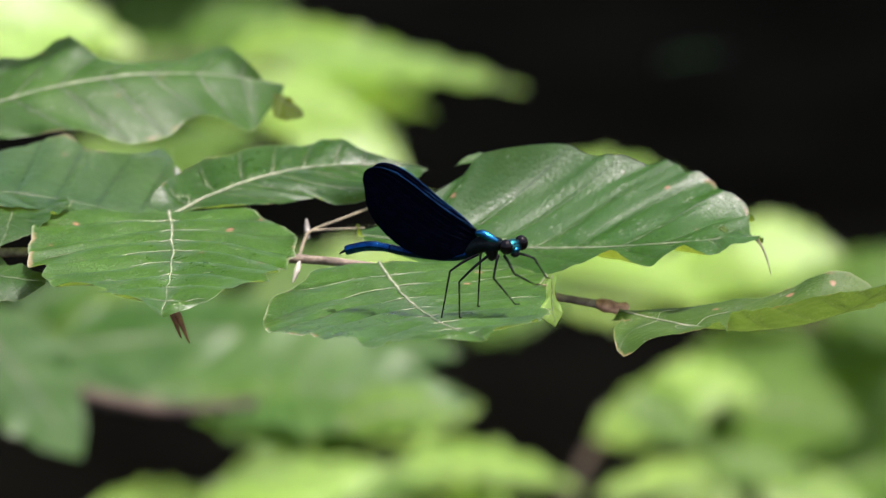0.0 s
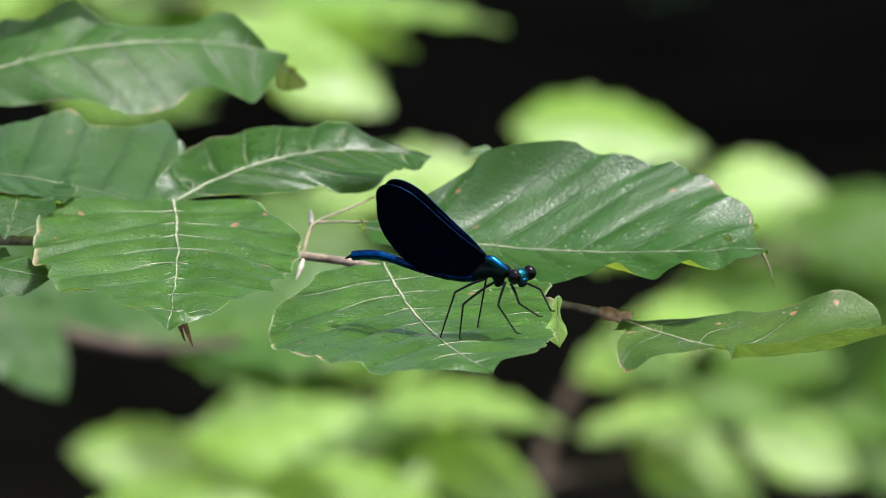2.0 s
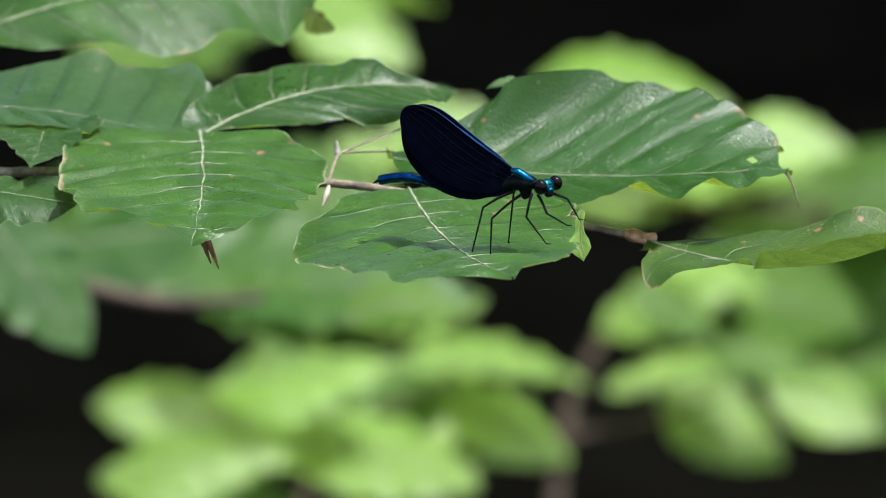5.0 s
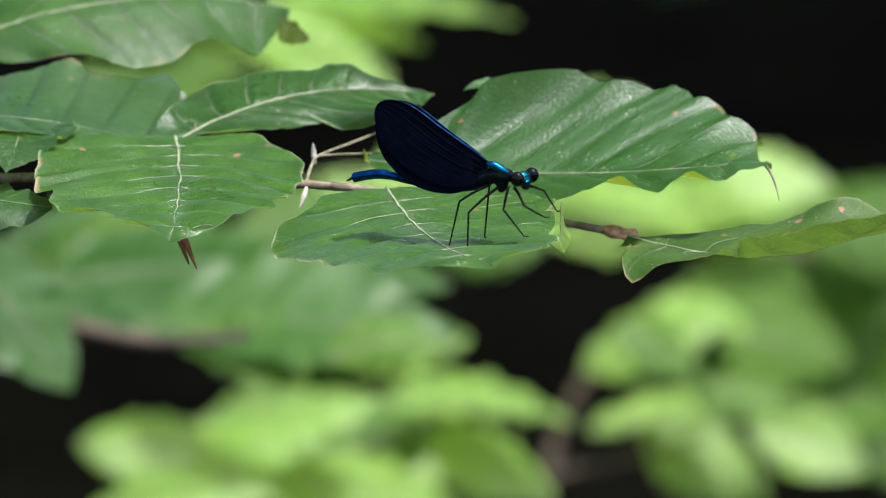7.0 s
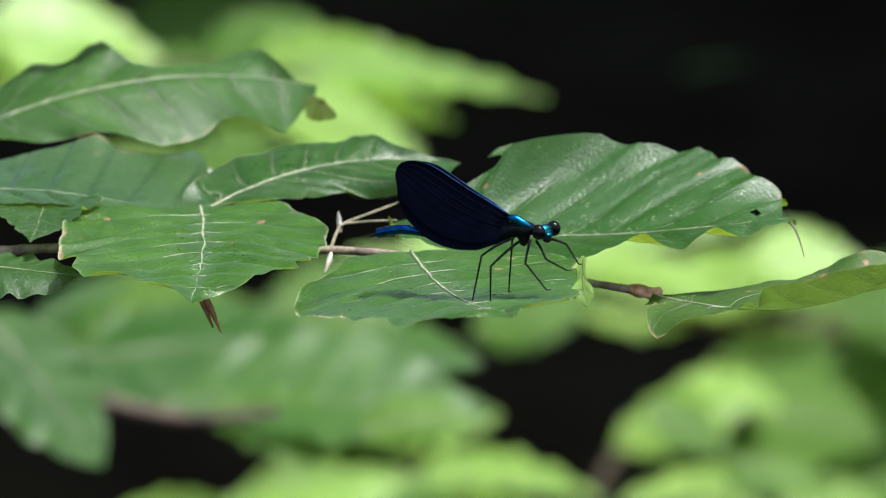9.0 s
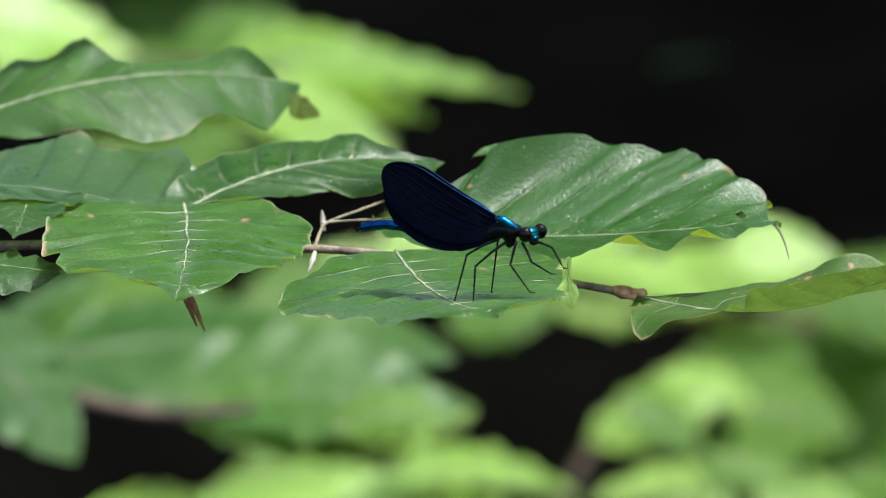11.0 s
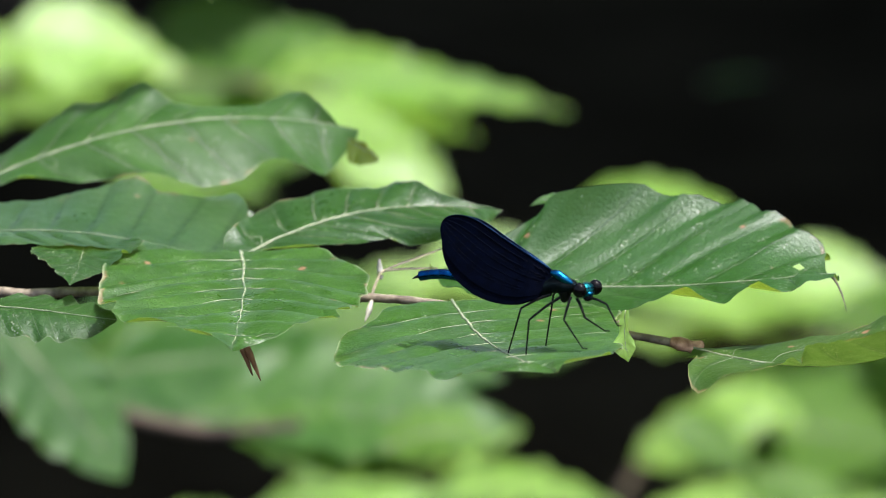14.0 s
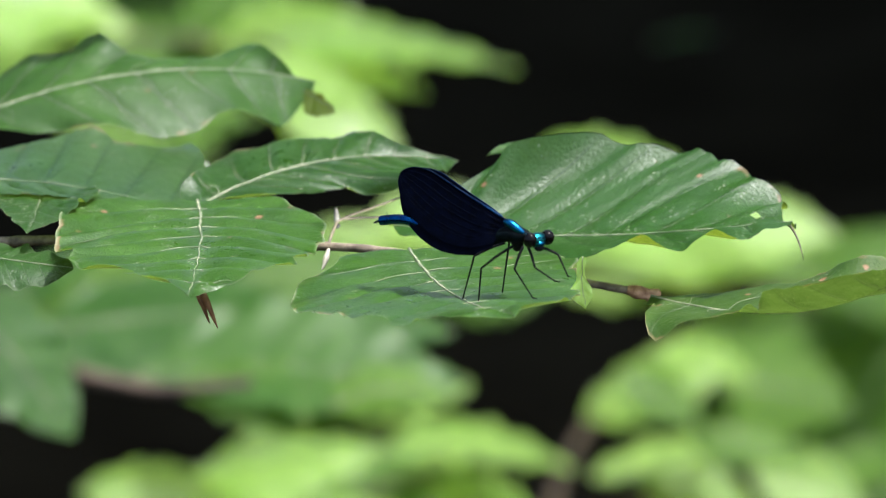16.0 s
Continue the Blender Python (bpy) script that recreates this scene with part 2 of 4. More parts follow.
def plain_material(name, dark, light, scale, rough, metal=0.0, bump=0.2, spec=0.5, distance=0.0003):
    m = Tree(name)
    n = m.noise(scale, 5.0)
    fine = m.noise(scale * 6.0, 3.0)
    m.link(m.mix(m.step(n, 0.3, 0.7), dark, light), m.bsdf.inputs["Base Color"])
    m.link(m.math("ADD", m.math("MULTIPLY", fine, 0.2), rough - 0.1), m.bsdf.inputs["Roughness"])
    m.bsdf.inputs["Metallic"].default_value = metal
    m.bsdf.inputs["Specular IOR Level"].default_value = spec
    m.bump(m.math("ADD", n, m.math("MULTIPLY", fine, 0.5)), bump, distance)
    return m.mat


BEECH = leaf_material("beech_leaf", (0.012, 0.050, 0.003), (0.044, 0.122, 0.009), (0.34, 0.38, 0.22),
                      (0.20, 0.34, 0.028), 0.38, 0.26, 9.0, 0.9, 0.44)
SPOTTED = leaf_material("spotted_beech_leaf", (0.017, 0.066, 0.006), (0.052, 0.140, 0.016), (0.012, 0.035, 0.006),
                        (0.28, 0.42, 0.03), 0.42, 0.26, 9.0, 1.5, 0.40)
# besides the gloss, a paler base colour carries part of the sky sheen
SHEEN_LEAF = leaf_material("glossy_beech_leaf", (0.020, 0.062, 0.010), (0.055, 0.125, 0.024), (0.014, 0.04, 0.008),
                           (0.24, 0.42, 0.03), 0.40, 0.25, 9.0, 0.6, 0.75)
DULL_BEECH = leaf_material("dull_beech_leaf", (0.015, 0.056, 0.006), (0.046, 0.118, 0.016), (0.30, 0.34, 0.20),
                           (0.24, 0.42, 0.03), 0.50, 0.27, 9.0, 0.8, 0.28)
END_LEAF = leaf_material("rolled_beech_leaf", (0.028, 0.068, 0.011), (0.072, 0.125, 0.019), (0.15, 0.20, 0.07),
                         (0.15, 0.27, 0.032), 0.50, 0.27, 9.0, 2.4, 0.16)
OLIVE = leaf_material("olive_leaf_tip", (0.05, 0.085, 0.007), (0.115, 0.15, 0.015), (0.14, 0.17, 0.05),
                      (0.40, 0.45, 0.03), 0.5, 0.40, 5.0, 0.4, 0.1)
# sapling leaf in its sunlit colour; SHADED_SAPLING is the same leaf coloured as shaded
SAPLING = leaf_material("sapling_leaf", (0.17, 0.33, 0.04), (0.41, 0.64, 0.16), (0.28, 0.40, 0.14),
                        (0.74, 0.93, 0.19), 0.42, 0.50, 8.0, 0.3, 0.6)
# darker green for leaves taken as shaded; the shade is in the colour
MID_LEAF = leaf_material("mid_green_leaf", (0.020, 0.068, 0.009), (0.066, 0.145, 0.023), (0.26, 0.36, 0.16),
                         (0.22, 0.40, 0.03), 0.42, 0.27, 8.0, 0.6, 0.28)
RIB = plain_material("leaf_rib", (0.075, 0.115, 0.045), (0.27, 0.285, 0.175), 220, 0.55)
# shaded copy of the sapling leaf, its shade put into the colours
SHADED_SAPLING = leaf_material("shaded_sapling_leaf", (0.058, 0.132, 0.015), (0.110, 0.212, 0.025), (0.18, 0.28, 0.10),
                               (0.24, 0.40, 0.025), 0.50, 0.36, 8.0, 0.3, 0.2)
STALK = plain_material("leaf_stalk", (0.09, 0.085, 0.045), (0.20, 0.175, 0.10), 350, 0.65, bump=0.4)
# dark copy of the twig bark for stems behind, shade held in its colour
SHADED_BARK = plain_material("bark_in_shade", (0.030, 0.021, 0.013), (0.085, 0.062, 0.040), 60, 0.85, bump=0.5)
BARK = plain_material("twig_bark", (0.085, 0.066, 0.042), (0.245, 0.20, 0.135), 350, 0.75, bump=0.6)
END_BUD = plain_material("knobbly_bud", (0.19, 0.09, 0.043), (0.5, 0.30, 0.17), 420, 0.7, bump=0.9, distance=0.0006)
BUD = plain_material("bud_scale", (0.16, 0.06, 0.022), (0.36, 0.17, 0.07), 300, 0.6, bump=0.5)
PALE_BUD = plain_material("pale_bud", (0.20, 0.195, 0.15), (0.44, 0.42, 0.34), 300, 0.6)
# near-black base colour, with the forest's deep shade put into it
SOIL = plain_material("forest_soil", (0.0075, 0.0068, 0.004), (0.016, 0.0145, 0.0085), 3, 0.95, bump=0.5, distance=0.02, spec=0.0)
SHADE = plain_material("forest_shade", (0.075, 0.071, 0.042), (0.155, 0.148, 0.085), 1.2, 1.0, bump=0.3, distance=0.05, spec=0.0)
WING = plain_material("wing_membrane", (0.0003, 0.0006, 0.002), (0.0006, 0.0012, 0.0045), 500, 0.45, 0.0, 0.1, 0.015)
WING_RIB = plain_material("wing_vein", (0.0003, 0.0008, 0.003), (0.0005, 0.0014, 0.0055), 500, 0.5, 0.0, spec=0.02)
BLUE = plain_material("metallic_blue", (0.004, 0.045, 0.115), (0.009, 0.11, 0.20), 700, 0.28, 1.0)
TAIL_BLUE = plain_material("deep_metallic_blue", (0.002, 0.022, 0.085), (0.005, 0.06, 0.16), 700, 0.25, 1.0)
BLACK_BLUE = plain_material("dark_metallic_blue", (0.002, 0.008, 0.03), (0.004, 0.022, 0.055), 700, 0.3, 1.0)
THORAX = plain_material("dark_thorax", (0.0008, 0.0015, 0.0016), (0.002, 0.005, 0.006), 900, 0.5, 0.0, bump=0.8, spec=0.05)
TEAL = plain_material("metallic_teal", (0.005, 0.06, 0.08), (0.016, 0.17, 0.16), 900, 0.3, 1.0)
CHITIN = plain_material("black_chitin", (0.0015, 0.0015, 0.0015), (0.003, 0.003, 0.0035), 800, 0.5, spec=0.1)
EYE = plain_material("compound_eye", (0.0012, 0.001, 0.001), (0.003, 0.0025, 0.0025), 1500, 0.12, bump=0.05, spec=0.14)


# ---- shapes ----
def mesh_of(name, verts, faces, material, uvs=None, smooth=True):
    me = bpy.data.meshes.new(name)
    me.from_pydata([tuple(v) for v in verts], [], faces)
    if uvs is not None:
        layer = me.uv_layers.new(name="UVMap")
        for loop in me.loops:
            layer.data[loop.index].uv = uvs[loop.vertex_index]
    me.materials.append(material)
    if smooth:
        me.shade_smooth()
    return me


def part(name, me, parent, label="", where=None):
    ob = new(name, me)
    ob.parent = parent
    if where is not None:
        ob.matrix_basis = where
    return tagged(ob, label)


def thing(name, label, category, where=None, group=""):
    ob = new(name)
    ob.empty_display_size = 0.01
    if where is not None:
        ob.matrix_basis = where
    return tagged(ob, label, category, group)


def smooth_curve(points, n):
    """A rounded line through the points, as n points."""
    p = np.array(points, float)
    k = np.linspace(0, len(p) - 1, n)
    out = []
    for u in k:
        i = min(int(u), len(p) - 2)
        f = u - i
        a, b, c, d = p[max(i - 1, 0)], p[i], p[i + 1], p[min(i + 2, len(p) - 1)]
        out.append(0.5 * (2 * b + (c - a) * f + (2 * a - 5 * b + 4 * c - d) * f**2 + (3 * b - a - 3 * c + d) * f**3))
    return np.array(out)


def tube(points, radii, sides=8, steps=0, lumps=0.0, squash=1.0):
    """Vertices and faces of a closed tapered tube along a line (metres)."""
    line = smooth_curve(points, steps) if steps else np.array(points, float)
    n = len(line)
    rad = np.interp(np.linspace(0, 1, n), np.linspace(0, 1, len(radii)), radii)
    verts, faces = [], []
    up = Vector((0, 0, 1))
    for i in range(n):
        d = Vector(line[min(i + 1, n - 1)] - line[max(i - 1, 0)]).normalized()
        if abs(d.dot(up)) > 0.95:
            up = Vector((0, 1, 0))
        x = d.cross(up).normalized()
        y = x.cross(d)
        for j in range(sides):
            w = 2 * math.pi * j / sides
            r = rad[i] * (1 + lumps * noise.noise(Vector(line[i]) * 300 + Vector((j, 0, 0))))
            verts.append(Vector(line[i]) + x * (math.cos(w) * r * squash) + y * (math.sin(w) * r))
    for i in range(n - 1):
        for j in range(sides):
            k = (j + 1) % sides
            faces.append((i * sides + j, i * sides + k, (i + 1) * sides + k, (i + 1) * sides + j))
    faces.append(tuple(range(sides))[::-1])
    faces.append(tuple((n - 1) * sides + j for j in range(sides)))
    return verts, faces


TAPER = (0.06, 0.86, 1.00, 0.95, 0.80, 0.57, 0.28, 0.12, 0.02)
LEAN_END = (0.08, 0.50, 0.90, 1.00, 0.88, 0.74, 0.50, 0.30, 0.04)
OVAL = (0.10, 0.62, 0.93, 1.00, 0.93, 0.76, 0.46, 0.25, 0.03)
BROAD = (0.06, 0.84, 1.00, 1.00, 0.90, 0.70, 0.42, 0.22, 0.03)
BLUNT = (0.10, 0.60, 0.90, 1.00, 0.98, 0.90, 0.68, 0.45, 0.06)
STATIONS = (0.0, 0.09, 0.24, 0.4, 0.55, 0.7, 0.86, 0.94, 1.0)


def leaf_sheet(base, tip, bow, near, far, roll=0.0, fold=(8, 8), curl=(0, 0), wave=1.2, profile=OVAL, veins=9.0,
               ridge=0.5, twist=0.0, seed=0, nu=64, nv=19, scallop=0.03, ripples=0.62, hook=0.0, sweep=0.11):
    """A leaf blade in millimetres: base, tip, a bow of the midrib, half widths of its right and left side, roll about the midrib, fold and curl
    of each side (right, left) and waves of the margin. Returns vertices in metres, faces, uvs and the midrib line."""
    rnd = random.Random(seed)
    if not isinstance(profile[0], tuple):
        profile = (profile, profile)
    base, tip, bow = Vector(base), Vector(tip), Vector(bow)
    length = (tip - base).length
    verts, uvs, faces, rib = [], [], [], []
    ph = [rnd.uniform(0, 6.28) for _ in range(8)]
    cols = 2 * nv + 1
    for i in range(nu + 1):
        s = i / nu
        c = base.lerp(tip, s) + bow * (4 * s * (1 - s))
        c = c - Vector((0, 0, hook * max(0.0, (s - 0.84) / 0.16) ** 2))
        d = (tip - base + bow * (4 - 8 * s)).normalized()
        left = Vector((0, 0, 1)).cross(d).normalized()
        turn = Matrix.Rotation(radians(roll + twist * (s - 0.5)), 3, d)
        left = turn @ left
        up = d.cross(left)
        if i % 2 == 0:
            shake = 0.5 * noise.noise(Vector((s * 22, seed * 3.1, 0))) * min(1, 6 * (1 - s))
            rib.append((c + up * (0.14 + 0.5 * noise.noise(c * 0.06 + Vector((seed * 7.3, 0, 0)))) + left * shake) / 1000)
        for j in range(cols):
            v = (j - nv) / nv
            k = 0 if v < 0 else 1
            a = abs(v)
            w0 = np.interp(s, STATIONS, profile[k])
            half = (near, far)[k] * w0
            tooth = 1 + scallop * (math.cos(2 * math.pi * (veins * (s - 0.2))) + 0.5 * math.sin(17 * s + ph[k])) * a**3
            tooth += 0.035 * noise.noise(Vector((s * 26, k * 5.0, seed * 1.7))) * a**3
            across = half * a * tooth
            # the side bends up or down by its fold and curl
            angle = radians(fold[k]) + radians(curl[k]) * a
            x = across * math.cos(angle)
            z = across * math.sin(angle)
            ripple = (math.sin(2 * math.pi * veins * ripples * (s - 0.1 * a) + ph[2 + k]) * (1 + 0.5 * math.sin(11 * s + ph[6 + k]))
                      + 0.12 * math.sin(2 * math.pi * veins * s + ph[4 + k]))
            z += wave * a**2.2 * ripple * (0.35 + 0.65 * w0)
            z += ridge * (2 * abs(math.sin(math.pi * veins * (s - 0.1 * a))) ** 0.7 - 1.2) * min(1, 4 * a) * (1 - 0.75 * a * a) * w0
            push = sweep * length * a * a * w0 * (1 - s)
            p = c + left * (x if v > 0 else -x) + up * z + d * push
            p += up * (0.5 * noise.noise(p * 0.06 + Vector((seed * 7.3, 0, 0))))
            verts.append(p / 1000)
            uvs.append((s, 0.5 + 0.5 * v))
    for i in range(nu):
        for j in range(cols - 1):
            q = i * cols + j
            faces.append((q, q + 1, q + cols + 1, q + cols))
    return verts, faces, uvs, rib


def add_leaf(parent, material, label="", thick=0.55, **spec):
    verts, faces, uvs, rib = leaf_sheet(**spec)
    leaf = part("leaf", mesh_of("leaf", verts, faces, material, uvs), parent, label)
    v, f = tube(rib, (thick / 1000, thick * 0.75 / 1000, thick * 0.22 / 1000), 6, 0, 0.35)
    part("midrib", mesh_of("midrib", v, f, RIB), leaf)
    return leaf


def spline(row, n):
    """A smooth line through evenly spaced values, at n places."""
    p = np.array(row, float)
    u = np.linspace(0, len(p) - 1, n)
    i = np.minimum(u.astype(int), len(p) - 2)
    f = u - i
    a, b, c, d = p[np.maximum(i - 1, 0)], p[i], p[i + 1], p[np.minimum(i + 2, len(p) - 1)]
    return 0.5 * (2 * b + (c - a) * f + (2 * a - 5 * b + 4 * c - d) * f**2 + (3 * b - a - 3 * c + d) * f**3)


def veined_leaf(parent, material, base, tip, bow, sweep, near, far, near_lift, far_lift, label="", thick=0.4, ridge=0.35, groove=0.5,
                turn=(2.4, 2.4), teeth=0.7, veins=9, holes=(), raised=0.13, seed=0, hook=0.0):
    """A beech leaf in millimetres, whose side veins run out along its rows: base, tip and bow of the midrib; for its right (near) and left (far)
    side the half widths and the rise of the margin at even steps along the midrib, and how far the side veins sweep forward."""
    nu, nv = 8 * veins, 16
    base, tip, bow = (np.array(v, float) for v in (base, tip, bow))
    s = np.linspace(0, 1, nu + 1)
    c = base + (tip - base) * s[:, None] + bow * (4 * s * (1 - s))[:, None]
    d = tip - base + bow * (4 - 8 * s)[:, None]
    d /= np.linalg.norm(d, axis=1)[:, None]
    left = np.cross((0, 0, 1.0), d)
    left /= np.linalg.norm(left, axis=1)[:, None]
    up = np.cross(d, left)
    c = c - up * (hook * np.maximum(0, (s - 0.86) / 0.14) ** 2)[:, None]
    k = np.linspace(-1, 1, len(near))
    lift, calm, half = [], [], []
    for wide, rise in ((near, near_lift), (far, far_lift)):
        smooth = np.polyval(np.polyfit(k, rise, 2), k)
        calm.append(spline(smooth, nu + 1))
        lift.append(spline(np.array(rise) - smooth, nu + 1))
        half.append(np.maximum(spline(wide, nu + 1), 0.05))
    cols = 2 * nv + 1
    verts, uvs, faces = [], [], []
    for i in range(nu + 1):
        for j in range(cols):
            v = (j - nv) / nv
            a, e = abs(v), 0 if v < 0 else 1
            h = half[e][i]
            nick = noise.noise(Vector((s[i] * 34, e * 5.0, seed * 1.7))) + 0.6 * noise.noise(Vector((s[i] * 90, e * 5.0, seed * 2.3)))
            tooth = teeth * (0.55 * math.cos(2 * math.pi * veins * s[i]) + nick) * a**6 * min(1, h / 8)
            z = calm[e][i] * a**1.25 + lift[e][i] * a**turn[e]
            body = min(1, h / 10)
            # the blade swells between the side veins and sinks to the midrib
            panel = (veins * s[i]) % 1.0
            z += ridge * (4.4 * panel**0.55 * (1 - panel) - 1.2) * min(1, 3.5 * a) * (1 - 0.8 * a * a) * body
            z += groove * min(1, a * 5) * body
            push = sweep[e] * min(1, 0.15 + s[i] / 0.3) * min(1, (1 - s[i]) / 0.2) * h * (0.72 * a + 0.28 * a * a)
            p = c[i] + left[i] * (math.copysign(1, v) * (h * a + tooth)) + d[i] * push
            lump = noise.noise(Vector(p) * 0.07 + Vector((seed * 7.3, 0, 0))) + 0.4 * noise.noise(Vector(p) * 0.2 + Vector((seed * 7.3, 3, 0)))
            swell = noise.noise(Vector(p) * 0.045 + Vector((seed * 3.7, 9, 0))) * a * (1 - a) * 4
            p = p + up[i] * (z + 1.1 * swell * body + 0.45 * lump * a + 0.7 * teeth * noise.noise(Vector((s[i] * 42, e * 3.0, seed * 4.1))) * a**5 * body)
            verts.append(Vector(p) / 1000)
            uvs.append((s[i] + 0.1 * a, 0.5 + 0.5 * v))
    for i in range(nu):
        for j in range(cols - 1):
            if any(i0 <= i < i1 and j0 <= j < j1 for i0, i1, j0, j1 in holes):
                continue
            q = i * cols + j
            faces.append((q, q + 1, q + cols + 1, q + cols))
    leaf = part("leaf", mesh_of("leaf", verts, faces, material, uvs), parent, label)
    rnd = random.Random(seed)
    rib = []
    for i in range(0, nu + 1, 2):
        sway = 0.5 * noise.noise(Vector((s[i] * 12, seed * 3.1, 0))) + 0.35 * noise.noise(Vector((s[i] * 34, seed * 3.1, 5)))
        rib.append(tuple(verts[i * cols + nv] + Vector(left[i] * sway * min(1, 5 * s[i]) + (0, 0, 0.12)) / 1000))
    v, f = tube(rib, (thick / 1000, thick * 0.75 / 1000, thick * 0.45 / 1000, thick * 0.15 / 1000), 6, 0, 0.45)
    part("midrib", mesh_of("midrib", v, f, RIB), leaf)
    for k in range(1, veins if raised else 0):
        for side in (-1, 1):
            line = []
            for j in range(0, rnd.choice((9, 11, 13, 15)), 2):
                # each vein leaves its row a little
                q = k * 8 + (1.5 + 0.8 * (k % 3)) * noise.noise(Vector((j * 0.12, k * 2.0 + side, seed * 1.3)))
                w = q - int(q)
                p = verts[int(q) * cols + nv + side * j].lerp(verts[(int(q) + 1) * cols + nv + side * j], w)
                line.append(tuple(p + Vector((0, 0, 0.00004))))
            r = raised / 1000 * rnd.uniform(0.75, 1.15)
            v, f = tube(np.array(line), (r, r * 0.75, r * 0.3), 5, 20, 0.35)
            part("vein", mesh_of("vein", v, f, RIB), leaf)
    return leaf


# ---- the setting ----
def ground_sheet():
    n = 60
    verts, faces = [], []
    for i in range(n + 1):
        for j in range(n + 1):
            x = (i / n - 0.5)
            y = (j / n - 0.5)
            x, y = math.copysign(abs(2 * x) ** 3 * 400, x), math.copysign(abs(2 * y) ** 3 * 400, y)
            near = max(0.0, 1 - math.hypot(x, y) / 60)
            verts.append((x, y, 0.12 * near * noise.noise(Vector((x * 0.6, y * 0.6, 0)))))
    for i in range(n):
        for j in range(n):
            q = i * (n + 1) + j
            faces.append((q, q + n + 1, q + n + 2, q + 1))
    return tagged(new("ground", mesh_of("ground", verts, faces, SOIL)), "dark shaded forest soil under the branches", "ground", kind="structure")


def bank(name, x0, x1, y, z0, z1, depth, label):
    """A rough slope added out of view, that closes the place as shaded forest."""
    nx, nz = 40, 14
    verts, faces = [], []
    for i in range(nx + 1):
        for k in range(nz + 1):
            u, w = i / nx, k / nz
            x = x0 + (x1 - x0) * u
            lump = noise.fractal(Vector((x * 0.5, w * 3.0, 4.2)), 1.0, 2.0, 4)
            verts.append((x, y + depth * w + 0.5 * lump, z0 + (z1 - z0) * w + 0.2 * lump))
    for i in range(nx):
        for k in range(nz):
            q = i * (nz + 1) + k
            faces.append((q, q + nz + 1, q + nz + 2, q + 1))
    return tagged(new(name, mesh_of(name, verts, faces, SHADE)), label, "backdrop", kind="structure")


def shade_roof():
    """A thick slab added out of view, to shade the ground behind the clearing."""
    n = 30
    verts, faces = [], []
    for side in (0, 1):
        for i in range(n + 1):
            for j in range(n + 1):
                x, y = -9 + 18 * i / n, 3.55 + 5.2 * j / n
                verts.append((x, y, 3.2 + 0.6 * side + 0.2 * noise.noise(Vector((x, y, side * 3.0)))))
    m = (n + 1) ** 2
    for i in range(n):
        for j in range(n):
            q = i * (n + 1) + j
            faces.append((q, q + 1, q + n + 2, q + n + 1))
            faces.append((m + q, m + q + n + 1, m + q + n + 2, m + q + 1))
    return tagged(new("ceiling", mesh_of("ceiling", verts, faces, SHADE)), "unseen slab added to keep the sun off the ground behind", "backdrop", kind="structure")


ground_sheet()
# added slope beyond the visible ground, in place of forest shade
bank("backdrop", -14, 14, 7.8, -0.3, 0.8, 2.6, "unseen slope added behind, standing for shaded forest")
# added sun blocker above the view, no seen part of the forest
shade_roof()

# ---- the beech branch ----
PIVOT = Vector((0, 1.35230, 1.13765))
branch = thing("beech_branch", "leafy beech twig with glossy wavy green leaves and brown buds", "branch", Matrix.Translation(PIVOT))


def add_twig(points, radii, material, name, label="", sides=9, steps=40, lumps=0.25, parent=None):
    v, f = tube(np.array(points) / 1000, [r / 1000 for r in radii], sides, steps, lumps)
    return part(name, mesh_of(name, v, f, material), parent or branch, label)


add_twig([(-600, 110, -30), (-430, 90, -14), (-290, 72, -6), (-190, 40, -4.5), (-132, 14, -4.7), (-104, 11.5, -4.0), (-70, 13, -5.5), (-36, 9, -5.0), (-15.5, 1.4, -5.2), (16, -2, -9.5), (40, -3.6, -13.6)],
         [5.0, 3.6, 2.4, 1.5, 1.2, 1.15, 1.1, 1.0, 1.0], BARK, "twig", "grey-brown woody twig", 10, 200)
add_twig([(-15.5, 1.6, -5.6), (-13.0, 1.0, -5.2)], [1.2, 1.4, 1.2], END_BUD, "leaf_scar", "ridged brown knot", 10, 6, 0.3)
add_twig([(38, -3.4, -13.2), (41, -3.6, -13.8), (44.5, -3.8, -14.7), (46, -4, -15.2)], [1.1, 1.7, 1.35, 1.75, 1.0], END_BUD, "end_bud", "knobbly scaly brown bud", 12, 18, 0.7)
add_twig([(-36, 12, -5), (-35.2, 24, -4.6), (-33.5, 33, -4.0), (-26, 41, -3.0), (-18.5, 50, -2.2), (-12, 60, -1.5)], [0.42, 0.4, 0.32, 0.28, 0.25], STALK, "leaf_stalk", "thin pinkish-brown stalk", 8, 40)
add_twig([(-33.5, 33, -4.0), (-28, 33, -3.6), (-20, 32, -3.1)], [0.34, 0.3, 0.28], STALK, "leaf_stalk", "thin pinkish-brown stalk", 8, 16)
add_twig([(-34.5, 36, -7.0), (-34.6, 36.5, -5.5), (-34.8, 37, -3.6), (-34.9, 37, -1.8)], [0.4, 0.75, 0.6, 0.08], PALE_BUD, "bud", "small grey pointed bud", 8, 10)
add_twig([(-36.0, 8, -5.5), (-36.6, 6, -7.5), (-37.6, 4, -9.8)], [0.5, 0.8, 0.15], PALE_BUD, "bud", "pale papery bud scale", 8, 10)
add_twig([(77.6, 1.4, 2.6), (79.2, 1.0, 0.6), (80.6, 0.4, -2.6), (81.6, -0.4, -6.4)], [0.5, 0.3, 0.22, 0.08], STALK, "dry_tip", "dry brown thread at a leaf tip", 6, 10)
